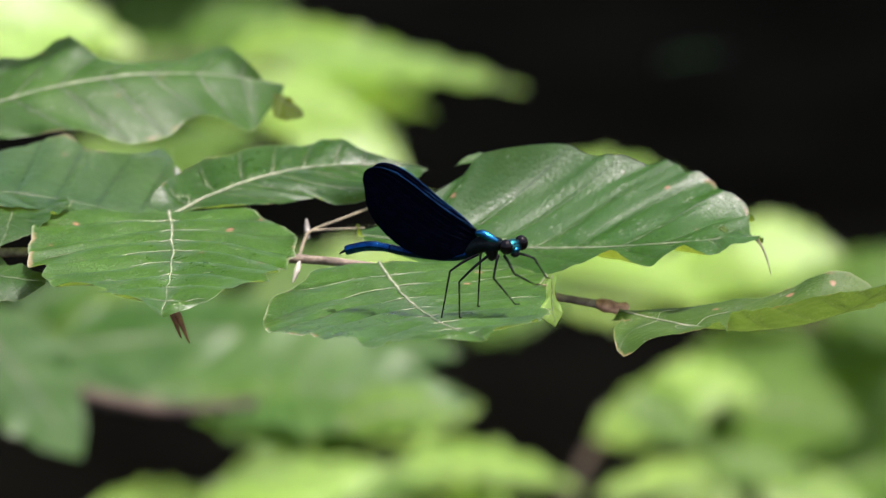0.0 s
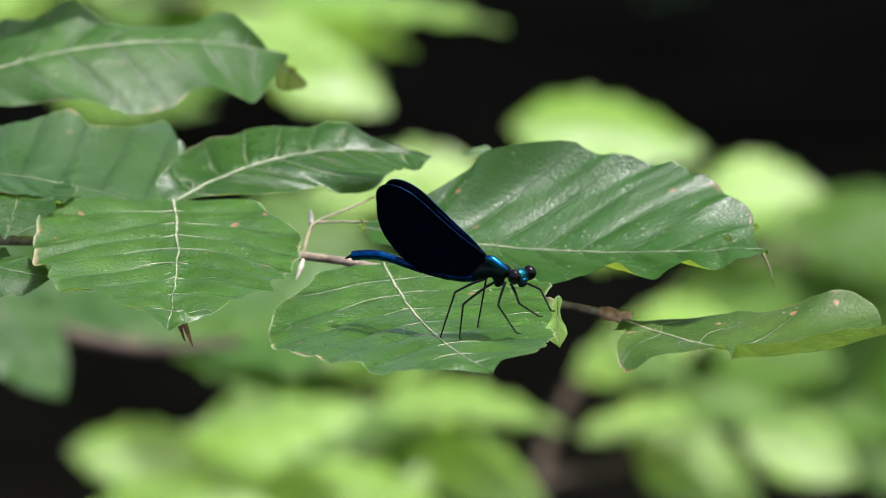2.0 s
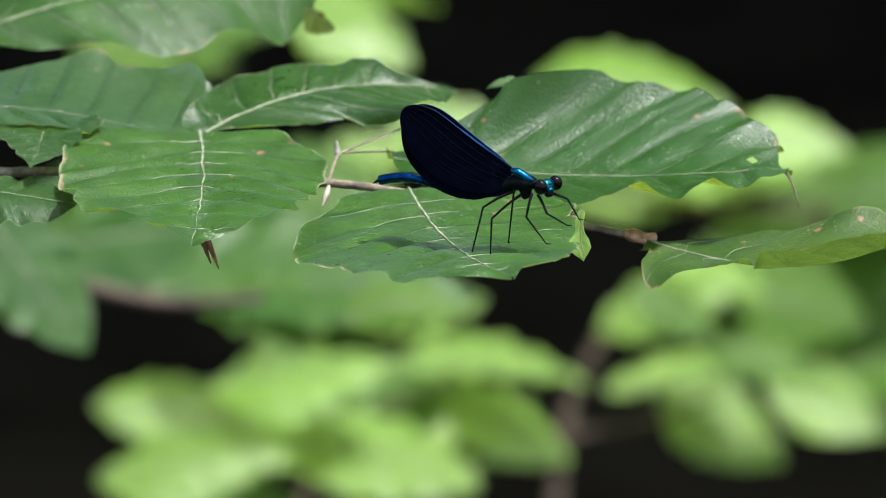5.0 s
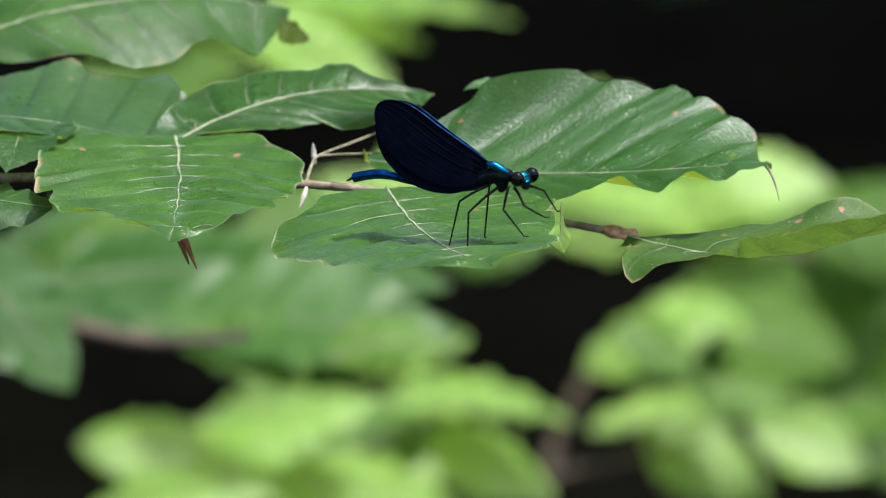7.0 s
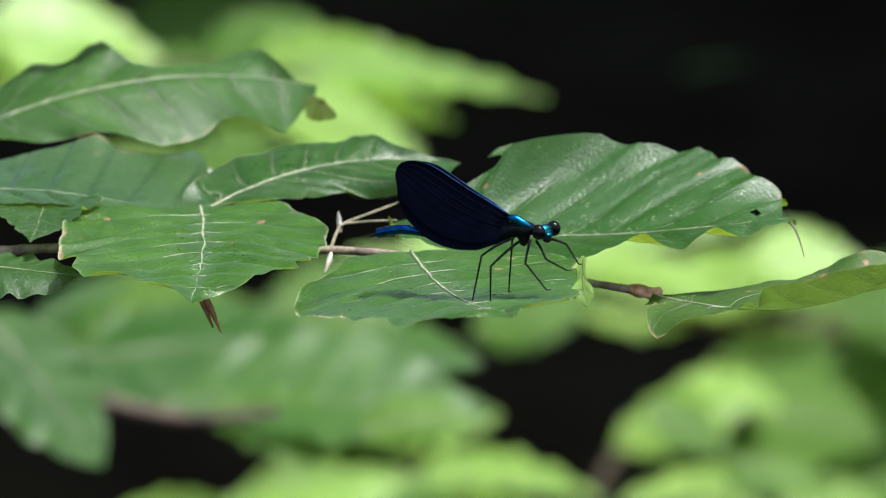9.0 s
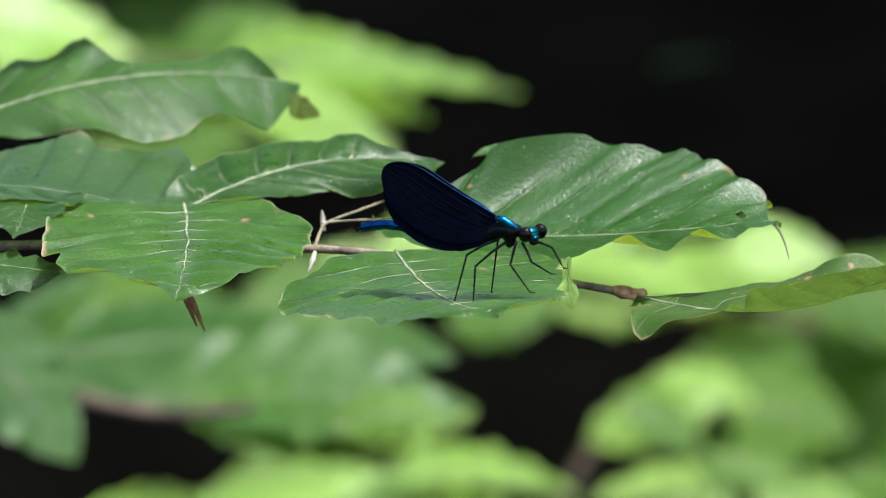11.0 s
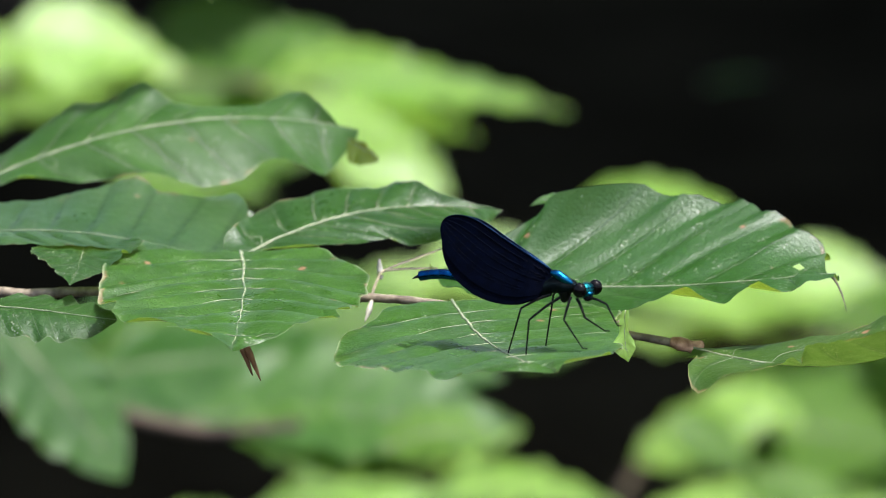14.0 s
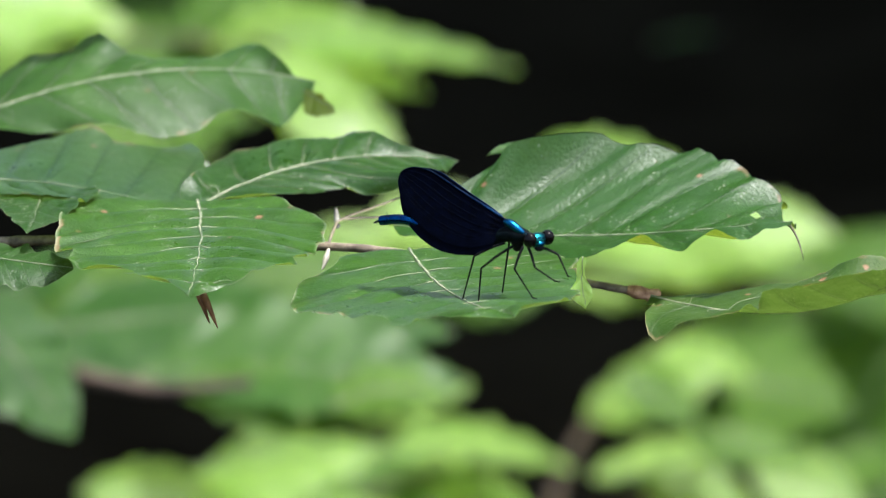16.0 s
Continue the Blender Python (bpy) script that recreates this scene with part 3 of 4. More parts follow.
add_twig([(-66.5, -30, -4.5), (-64.6, -31, -8.5), (-61.8, -32.4, -15.2)], [0.7, 0.95, 0.1], BUD, "bud", "long pointed reddish-brown bud", 8, 10)
add_twig([(-67.2, -29, -4.5), (-66.0, -30, -8.5), (-63.8, -31.4, -14.2)], [0.7, 0.85, 0.1], BUD, "bud", "long pointed reddish-brown bud", 8, 10)

# broad leaf nearest the lens, beside the insect's leaf
veined_leaf(branch, BEECH, base=(-69.8, 32.1, 1.2), tip=(-66.7, -69.3, 2.3), bow=(1.5, 5.6, -0.1), sweep=(0.67, 0.48),
            near=(1.3, 27.5, 33, 34.5, 36, 35.7, 34.5, 35.5, 35.5, 35, 33.9, 30.3, 31.8, 28.8, 27.4, 29.2, 26.8, 21.6, 15.8, 13.5, 16.7, 12.6, 10.9, 5.45, 0.3),
            near_lift=(-0.8, 2.6, 2.6, 2.6, 0.8, -0.8, 0.2, 2, 0.3, -0.2, 1.3, 2, 0.6, -0.2, 1.6, 2.6, 1.7, 2.6, 1.7, 1.1, 2.6, 2.6, 2.6, 2.6, 0.1),
            far=(1.2, 19.6, 22.5, 24.3, 26.9, 29.9, 30.7, 30.4, 29.8, 29.1, 28.3, 27.4, 26.7, 26.2, 25.2, 23.4, 23.7, 22.6, 18.1, 15.6, 13.9, 10.8, 5.9, 1.9, 0.3),
            far_lift=(-1.1, 1.6, 0.7, 0.6, 1.4, 0.9, -0.5, -0.8, -1.2, -1.4, -1.6, -1.9, -1, -0.1, 0.9, 1.3, 0.9, 1.8, 1.8, 1.8, 1.8, 0.9, -1.1, -1.3, -0.3), seed=3, thick=0.42, raised=0.16, ridge=1.3)
# the leaf the insect stands on
veined_leaf(branch, BEECH, base=(-15.9, 2.1, -4), tip=(9.4, -104.9, 7), bow=(-1.8, -0.1, -3.2), sweep=(0.83, 0.03),
            near=(1.7, 17.2, 21.8, 28.3, 34.4, 36.4, 39, 39.2, 39, 37.7, 36.5, 34.9, 33.3, 31.8, 28.4, 24.9, 23.5, 22.7, 19.9, 18.2, 16.3, 13.8, 10.1, 4.9, 0.3),
            near_lift=(-1, 0.6, 0.7, -0.2, 0.9, -0.4, -0.3, 0.3, -0, 0.4, 0.6, 0.5, 0.3, 0.2, 0, -0.3, -1.2, -2.2, -0.9, -0.3, -0.2, -0.2, -0.6, -0.7, -0.9),
            far=(3, 16.3, 27, 34.2, 37.1, 37.3, 36.4, 34.8, 34.9, 34.6, 33.8, 32.9, 32, 30.8, 29.4, 27.9, 26.4, 24.3, 22, 19.8, 19.3, 15, 11.3, 4.4, 0.3),
            far_lift=(-0, -0, 0, 0.3, -0.1, 1, 0.2, 0.1, 1, 0.1, -0, -0, -0, 0, 0, 0, 0, -0, -0.1, 0.3, 1, 1, 1, 1, -0.9), seed=11, thick=0.42, teeth=0.8, raised=0.13, ridge=0.9)
# the flap's bright leaf colour stands in for light shining through it
add_leaf(branch, SAPLING, "torn yellow-green flap at a leaf margin", base=(26.3, -52, 7.5), tip=(27, -56, -4.3), bow=(-0.6, 0, 0), near=2.2, far=1.6, roll=20,
         wave=0.5, veins=3.0, ridge=0.1, seed=41, nu=24, nv=6, thick=0.1, profile=(0.5, 0.6, 0.55, 0.7, 1.3, 1.5, 0.8, 0.3, 0.03))
# large leaf behind the insect, torn along one of its veins
veined_leaf(branch, SPOTTED, base=(-21.3, 35.5, -5.9), tip=(78.7, 1.1, 3.7), bow=(-0.3, -1.8, -3.1), sweep=(0.83, 0.82),
            near=(2.9, 9.1, 13.7, 18.4, 22.2, 25, 26.9, 28, 28.5, 28.4, 28.6, 27.5, 26.4, 24.8, 23.3, 21.4, 19.9, 21.4, 20.7, 16.3, 13.6, 12.9, 11, 8.5, 3),
            near_lift=(4.1, -0.2, 1.1, 0.4, 0.1, -0.1, -0.2, -0.4, -0.5, 0.9, 2.8, 3.8, 5.1, 3.8, 0.7, -0.9, 1.2, 3.6, 1.5, -0.2, -1, -0.4, 0, 0, -0.2),
            far=(2.9, 3.4, 5.4, 17.4, 16.9, 29.2, 31.5, 31.6, 32, 33.3, 33.7, 32.9, 31.8, 30.9, 30.5, 27.7, 25.3, 26, 22.6, 19.5, 17.3, 14.2, 11, 8.5, 3),
            far_lift=(-0.6, 2.2, 6, 13.4, 19.7, 20.6, 16.6, 17.1, 16.7, 14.1, 15, 13.6, 11.7, 11.1, 8.3, 6.7, 7.1, 2.5, -1.3, -1, 1.1, -0.2, -2.5, -3.5, -1.2), seed=5, thick=0.3, ridge=0.8, raised=0.05, hook=0.6, holes=((61, 63, 23, 25),))
add_leaf(branch, SPOTTED, "curled lobe at a torn leaf margin", base=(12, 54, 9.4), tip=(3.2, 54, 7.9), bow=(0, 0, 0.8), near=1.8, far=1.8, roll=-35,
         wave=0.2, veins=3.0, ridge=0.1, seed=43, nu=16, nv=6, thick=0.1, hook=0.3, profile=TAPER)
# leaf reaching behind the wings
veined_leaf(branch, BEECH, base=(-71.8, 38, -2.9), tip=(-4, 69.3, 2.7), bow=(-2.4, 9.9, 4), sweep=(0.62, 0.6),
            near=(2.8, 9.6, 14.9, 17.1, 17.5, 17.4, 17.3, 19.2, 16.9, 19.5, 24.6, 27, 26.5, 24.4, 22.8, 21.3, 19.7, 18, 16.4, 15.5, 14.8, 14, 12.5, 6.25, 0.3),
            near_lift=(1.8, 2.5, 2.3, 0.5, -1.5, -2.3, -3.5, -3.4, -3.6, -6.6, -5.4, -0.8, 0, 0, -0, -0.1, -0.1, -0, 0, -0.1, 0, 0, -0.5, -1.9, 0.4),
            far=(3.2, 8.1, 7.8, 12.2, 19.9, 23.2, 20.4, 19.3, 19.6, 18.4, 16.5, 14.7, 13.7, 13.5, 13.6, 11.6, 8.7, 5.5, 3, 1.4, 1.4, 1.4, 0.6, 0.3, 0.3),
            far_lift=(-0.4, 2.7, 4.6, 2.7, -0.9, -1, 0.4, 0.3, 0.5, 1.3, 1.7, 1.8, 1.8, 1.7, 2.6, 3.6, 3.9, 3.8, 3.4, 2.8, 2.1, 1.3, 1, 1, 0), seed=7, thick=0.36, raised=0.12, ridge=0.75)
# leaves at the shaded end of the twig
veined_leaf(branch, SHEEN_LEAF, base=(-155.7, 34.4, 2.2), tip=(-66.8, 33.8, -4.2), bow=(-2.6, 1.5, 6.6), sweep=(0.6, 0.07),
            near=(3, 7.8, 11.7, 14.6, 16.4, 17.6, 18.2, 18.4, 18.4, 18.2, 17.9, 17.5, 17, 16.4, 15.6, 14.8, 13.9, 12.8, 11.6, 10.3, 8.9, 7.3, 5.5, 2.75, 0.3),
            near_lift=(0, 0, 0, 0, 0, 0, 0, 0, 0, 0, 0, 0, 0, 0, 0, 0, 0, 0, 0, 0, 0, 0, 0, 0, 0),
            far=(3, 11.7, 18.6, 23.5, 26.8, 28.9, 30.2, 31.3, 32.6, 34.4, 36.5, 38.2, 39.8, 42, 44.2, 43.9, 41.6, 45.8, 55.1, 65.9, 71.3, 63.7, 48.3, 24.15, 0.3),
            far_lift=(0, 0, -0, -0, -0, 0, 0, 0, -0.2, -0.7, -0.2, 0.6, 1.6, 2.7, 4.1, 5.3, 3, 1.9, 0.3, -1.6, -0.7, 0.5, 1.2, -0.3, -0.1), seed=13, thick=0.15, ridge=0.9, raised=0)
veined_leaf(branch, BEECH, base=(-114.3, 49.4, -3.1), tip=(-109.9, -5.1, 1.8), bow=(3.4, 1.4, 5.3), sweep=(0.54, 0.62),
            near=(3, 2, 1, 0.3, 0.3, 1.6, 4, 6.9, 9.5, 11.5, 12.7, 13.2, 13.2, 12.8, 12, 11, 10, 8.9, 7.7, 6.6, 5.7, 4.7, 3.5, 1.6, 0.3),
            near_lift=(-0, 0, 0, 0.1, 0, -0.2, -0.2, 0, 0.3, 0.2, 0.1, -0, -0, -0, -0, 0, 0, 0, 0.3, 0.3, 0.3, 0.3, 0.3, 0.2, 0.1),
            far=(2.3, 7.8, 11.9, 14, 14.3, 14, 13.9, 14, 14.4, 14.9, 14.3, 13.5, 12.8, 11.6, 10.1, 10.3, 9.7, 8.8, 7.6, 6.3, 5.2, 4.1, 2.9, 1.4, 0.3),
            far_lift=(-0, -0.2, 0.1, 0.2, 0.1, -0, -0.1, -0.1, -0.2, 0, 0.1, -0, -0.3, -0.5, 0.6, 0.5, 0.5, 0, -0.4, -0.6, -0.7, -0.5, -0.3, -0, 0.3), seed=17, thick=0.2, raised=0)
add_leaf(branch, DULL_BEECH, base=(-137, -6, -3.0), tip=(-98, -13, -5.2), bow=(0, 0, 0.6), near=11, far=11, roll=2, fold=(2, 3), curl=(-26, 0),
         wave=0.7, profile=BLUNT, scallop=0.01, seed=19, ridge=0.3, nu=40, nv=13, thick=0.2)
add_leaf(branch, SHEEN_LEAF, "curled glossy leaf tip", base=(-78.5, 97, -5.6), tip=(-69, 98, -8.6), bow=(0, 0, 1.0), near=4.6, far=5.0, roll=24,
         fold=(-4, 6), wave=0.4, profile=BLUNT, veins=3.0, ridge=0.15, seed=59, nu=24, nv=8, thick=0.1)
# drooping tip of a leaf higher up
add_twig([(-290, 72, -6), (-230, 110, 40), (-175, 138, 74), (-140, 141, 78)], [1.6, 1.0, 0.6], BARK, "twig", "grey-brown woody twig", 8, 40)
add_leaf(branch, BEECH, base=(-140, 141, 78), tip=(-82, 134, 45), bow=(0, 0, 7), near=11, far=11, roll=6, fold=(4, 6), wave=1.0, profile=OVAL, seed=53,
         ridge=0.4, nu=40, nv=11, thick=0.3)
# high leaf above the twig, its margin humped and its tip curled
veined_leaf(branch, DULL_BEECH, base=(-154.3, 111.1, -4.9), tip=(-43.1, 135.4, 9.7), bow=(1.5, -2.4, 11.7), sweep=(0.7, 0.97),
            near=(3, 15, 19.1, 17.9, 16.2, 13.7, 12.2, 14.2, 18, 17.6, 19.1, 20.3, 19.6, 18.4, 17.4, 16, 16.5, 18.8, 17.5, 14.9, 13.1, 11.1, 8.5, 5.1, 0.3),
            near_lift=(-0.1, 0.1, 0.9, 0.8, -3.1, -6.5, -8.7, -9.1, -8.5, -10.4, -13.4, -14.9, -15.1, -14.6, -12.9, -10.3, -7.6, -9.5, -11.3, -12.2, -12.8, -11.7, -10.1, -7.2, -1.5),
            far=(3, 11.9, 19, 23.4, 24.6, 20.7, 20, 22.2, 20.4, 17.1, 14.4, 13.3, 13.4, 13.3, 12.9, 13.8, 16.9, 17.7, 14.4, 9.7, 5.9, 2.2, 0.3, 0.15, 0.3),
            far_lift=(-0.3, -0.4, -0.2, 0.7, 3.1, 5.3, 3, 5.3, 6.4, 6.7, 4.8, 1.4, -0.1, -0.5, -0.6, -0.8, -0.7, 2.7, 4, 5.2, 5.8, 5.4, 3.1, -0.8, -3.9), seed=23, thick=0.5, raised=0.09, ridge=0.6, turn=(1.8, 2.4))
add_leaf(branch, OLIVE, "curled olive-green leaf tip", base=(-46.7, 132, 8.1), tip=(-37.7, 132, 2), bow=(0, 0, 0.6), near=6.0, far=1.5, roll=58,
         wave=0.6, veins=4.0, ridge=0.2, seed=47, nu=24, nv=8, thick=0.12, profile=LEAN_END)
# end leaf with a rolled margin
veined_leaf(branch, END_LEAF, base=(43.8, -7.5, -13.7), tip=(106, -83, 14.9), bow=(5.3, -3.4, -7.5), sweep=(0.59, 0.03),
            near=(3.1, 4.8, 15.8, 19.5, 15.5, 10.5, 7.2, 6.2, 7.5, 11.5, 17.5, 23.7, 27.7, 27.7, 26.8, 25.3, 23.9, 21.1, 16.2, 12.6, 9.9, 7.6, 5.4, 2.7, 0.3),
            near_lift=(-2.1, -0.2, 0.2, -4.6, -0.6, 0.2, 0.4, 1.6, 3.0, 2.6, 2.6, 3.5, 7.0, 6.7, 5.7, 5, 4.3, 3.5, 3.5, 2.8, 2.3, 1.7, 0.7, 0, -0.1),
            far=(2.4, 4.6, 12.1, 18.5, 23.4, 24.1, 24.9, 26.5, 28.6, 33.8, 39.2, 37.3, 32.8, 27.9, 23.6, 20.1, 17.4, 15.3, 13.5, 11.9, 10.3, 8.6, 6.5, 3.25, 0.3),
            far_lift=(-1.8, -0.4, -0.2, 0.9, 1.7, 2.4, 3.8, 5.5, 7.5, 8.4, 4.4, 0.4, -0.3, -0.1, -0, 0, 0, 0, -0, -0, -0, 0, 0, 0, -0), seed=29, thick=0.3, raised=0.1, turn=(5.0, 2.4))


# ---- the damselfly ----
def ball(cx, cy, cz, rx, ry, rz, seg=20, rings=14):
    bm = bmesh.new()
    bmesh.ops.create_uvsphere(bm, u_segments=seg, v_segments=rings, radius=1.0)
    bmesh.ops.scale(bm, vec=(rx / 1000, ry / 1000, rz / 1000), verts=bm.verts)
    bmesh.ops.translate(bm, vec=(cx / 1000, cy / 1000, cz / 1000), verts=bm.verts)
    return bm


def bm_mesh(name, bm, material):
    me = bpy.data.meshes.new(name)
    bm.to_mesh(me)
    bm.free()
    me.materials.append(material)
    me.shade_smooth()
    return me


insect = thing("damselfly", "dark metallic blue damselfly standing with closed black-blue wings", "damselfly", pose(0.0088, 1.2883, 1.1407, 0, 0, -18))
HINGE = (-1.0, 0, 17.0)


def body_tube(points, radii, sides=16, squash=1.0):
    return tube(np.array(points) / 1000, [r / 1000 for r in radii], sides, 14, 0.0, squash)


# thorax: slanting barrel with a bright shield on top
v, f = body_tube([(-3.4, 0, 12.6), (-1.6, 0, 14.4), (0.8, 0, 15.6), (2.6, 0, 15.6), (4.4, 0, 15.8), (5.4, 0, 15.9)], [1.0, 1.7, 2.15, 2.15, 1.6, 0.9])
thorax = part("thorax", mesh_of("thorax", v, f, THORAX), insect, "dark teal thorax")
v, f = body_tube([(-0.9, -0.7, 18.3), (0.8, -0.9, 18.2), (2.8, -0.9, 17.3), (4.6, -0.7, 16.4)], [0.6, 1.05, 1.05, 0.6])
part("shield", mesh_of("shield", v, f, BLUE), thorax, "bright metallic blue back plate")
v, f = body_tube([(2.6, 0, 14.2), (2.8, 0, 12.8), (2.2, 0, 11.8)], [1.8, 1.2, 0.6])
part("chest", mesh_of("chest", v, f, CHITIN), thorax, "black hairy underside")

# abdomen in ten rings
spine = smooth_curve([(-2.4, 0, 12.9), (-6, 0, 11.9), (-10, 0, 11.6), (-15, 0, 11.7), (-19.5, 0, 12.1), (-24, 0, 12.7), (-27.5, 0, 12.9), (-31, 0, 12.3), (-34.2, 0, 11.3)], 81)
for k in range(10):
    bit = spine[max(0, k * 8 - 1):k * 8 + 9]
    thick = 1.05 if k < 7 else 1.2
    v, f = tube(bit / 1000, [thick * 0.985 / 1000, thick / 1000, thick / 1000, thick * 0.99 / 1000], 14)
    part("abdomen_ring", mesh_of("abdomen_ring", v, f, TAIL_BLUE if k > 5 else BLACK_BLUE), insect)
for side in (-1, 1):
    v, f = body_tube([(-34.0, 0.4 * side, 11.5), (-35.0, 0.7 * side, 11.0), (-35.9, 0.4 * side, 10.4)], [0.35, 0.3, 0.1], 8)
    part("tail_clasper", mesh_of("tail_clasper", v, f, CHITIN), insect, "black curved clasper")

# head, turned to its right
head = part("head", bm_mesh("head", ball(0, 0, 0, 1.8, 2.6, 1.9), TEAL), insect, "teal head", pose(0.0080, -0.0003, 0.0155, 0, 6, -24))
for side in (-1, 1):
    part("eye", bm_mesh("eye", ball(0.4, 2.6 * side, 0.5, 1.75, 1.55, 1.85), EYE), head, "black glossy eye")
    v, f = body_tube([(1.1, 0.7 * side, 0.8), (2.2, 1.2 * side, 1.6), (3.3, 1.7 * side, 2.0)], [0.16, 0.10, 0.05], 6)
    part("antenna", mesh_of("antenna", v, f, CHITIN), head)
part("face", bm_mesh("face", ball(1.4, 0, -0.35, 0.75, 1.2, 0.75), BLUE), head, "bright metallic blue face plate")
part("mouth", bm_mesh("mouth", ball(1.1, 0, -1.5, 0.95, 1.3, 0.85), CHITIN), head, "dark mouthparts")

# legs: hip, knee, foot of each
LEGS = (((-0.2, -1.4, 11.6), (-6.6, -3.6, 9.2), (-9.3, -3.0, -3.2)),
        ((2.4, -1.4, 11.6), (-4.0, -4.5, 7.0), (-4.0, -4.6, -1.8)),
        ((4.6, -1.3, 11.8), (4.4, -3.8, 8.4), (9.4, -3.0, 2.2)),
        ((6.0, -1.0, 11.6), (9.2, -2.8, 9.6), (13.6, -0.4, 6.6)),
        ((0.0, 1.4, 11.8), (-1.7, 4.2, 11.2), (-2.7, 4.6, -1.4)),
        ((7.0, 1.0, 12.0), (12.6, 2.0, 12.4), (16.0, 1.2, 8.0)))
for hip, knee, foot in LEGS:
    hip, knee, foot = (np.array(p) for p in (hip, knee, foot))
    hip = hip * (1, 0.6, 1) + (0, 0, 1.6)
    v, f = tube(np.array([hip, hip * 0.5 + knee * 0.5 + (0, 0, 0.35), knee]) / 1000, [0.00038, 0.00033, 0.00026], 8, 8)
    leg = part("leg", mesh_of("leg", v, f, CHITIN), insect, "thin black bristly leg")
    v, f = tube(np.array([knee, knee * 0.45 + foot * 0.55, foot]) / 1000, [0.00026, 0.00021, 0.00016], 8, 10)
    part("shin", mesh_of("shin", v, f, CHITIN), leg)
    toe = foot + (foot - knee) * (0.5, 0.5, 0) * 0.25 + (0.6, 0, 0.1)
    v, f = tube(np.array([foot, toe]) / 1000, [0.00018, 0.00012], 6, 4)
    part("toe", mesh_of("toe", v, f, CHITIN), leg)

# wings, held closed over the back: span along the wing, depth before and behind its main vein
LEAD = (1.2, 1.5, 1.4, 1.2, 1.1, 1.1, 1.0, 0.9, 0.6)
TRAIL = (5.3, 8.8, 10.6, 11.6, 12.0, 11.7, 11.0, 10.0, 8.8)
SPAN = 29.9


def wing_mesh(stretch, deep):
    nu, nv = 40, 14
    verts, faces = [], []
    for i in range(nu + 1):
        s = i / nu
        u = SPAN * stretch * math.sin(s * math.pi / 2) ** 0.9 if s > 0.6 else SPAN * stretch * (s / 0.6) * math.sin(0.3 * math.pi) ** 0.9
        q = np.linspace(0, 1, len(LEAD))
        lead, trail = np.interp(u / (SPAN * stretch), q, LEAD), np.interp(u / (SPAN * stretch), q, TRAIL) * deep
        middle, half = (lead - trail) / 2, (lead + trail) / 2
        half *= math.sqrt(max(0.0, 1 - max(0.0, (u / (SPAN * stretch) - 0.72) / 0.28) ** 2)) + 0.004
        lead, trail = middle + half, half - middle
        for j in range(nv + 1):
            w = lead + (-trail - lead) * j / nv
            pleat = 0.16 * math.cos(j * math.pi) * (1 - j / nv) + 0.25 * noise.noise(Vector((u * 0.15, w * 0.2, deep)))
            verts.append((u / 1000, pleat / 1000, w / 1000))
    for i in range(nu):
        for j in range(nv):
            k = i * (nv + 1) + j
            faces.append((k, k + 1, k + nv + 2, k + nv + 1))
    return verts, faces


wings = []
for name, angle, y, stretch, deep in (("forewing", 143.5, -1.45, 1.02, 0.97), ("forewing", 142.5, 0.5, 1.0, 0.97),
                                      ("hindwing", 146, -1.15, 0.97, 1.12), ("hindwing", 145, 0.4, 0.96, 1.12)):
    tilt = Matrix.Rotation(radians(180 - angle), 4, "Y") @ Matrix.Rotation(math.pi, 4, "Z")
    v, f = wing_mesh(stretch, deep)
    v = [tilt @ Vector(p) for p in v]
    v = [(p.x, p.y * (1 if y < 0 else -1) + y / 1000 * min(1, abs(p.x) * 200) * (1 + abs(p.x) * (30 if y < 0 else 8)), p.z) for p in v]
    wing = part(name, mesh_of(name, v, f, WING), insect, "opaque black-blue veined wing", pose(*[c / 1000 for c in HINGE]))
    wings.append(wing)
    for q, (a, b) in enumerate(((0.0, 1.3), (0.08, 0.7), (0.16, 0.6), (0.25, 0.5), (0.35, 0.4), (0.46, 0.4), (0.58, 0.3), (0.70, 0.3), (0.82, 0.3))):
        line = [v[int(i) * 15 + int(round(a * 14))] for i in np.linspace(1, 37, 12)]
        vv, ff = tube(np.array([tuple(p) for p in line]), [0.00012 * b + 0.00003, 0.00008 * b + 0.00002], 5, 20)
        part("vein", mesh_of("vein", vv, ff, BLACK_BLUE if q == 0 else WING_RIB), wing)


# ---- the stem that carries the branch ----
def trunk(name, label, x, y, top, radius, lean):
    pts = [(x, y, -0.06), (x + lean * 0.3, y, top * 0.35), (x + lean * 0.6, y + 0.02, top * 0.7), (x + lean, y, top)]
    v, f = tube(np.array(pts), [radius * 1.25, radius, radius * 0.9, radius * 0.7], 18, 40, 0.06)
    ob = thing(name, label, "tree")
    part("trunk", mesh_of("trunk", v, f, BARK), ob)
    return ob


trunk("young_tree", "slim grey beech stem that carries the leafy twigs", -0.62, 1.46, 2.4, 0.06, 0.03)


# ---- blurred foliage behind ----
AXIS = Vector((0, math.cos(radians(15)), -math.sin(radians(15))))
RISE = Vector((0, math.sin(radians(15)), math.cos(radians(15))))
EYE_POINT = Vector((0, 0, 1.5))


def at(u, w, d):
    """A place d metres ahead, u to the right and w above the middle of the view."""
    return EYE_POINT + AXIS * d + Vector((u, 0, 0)) + RISE * w


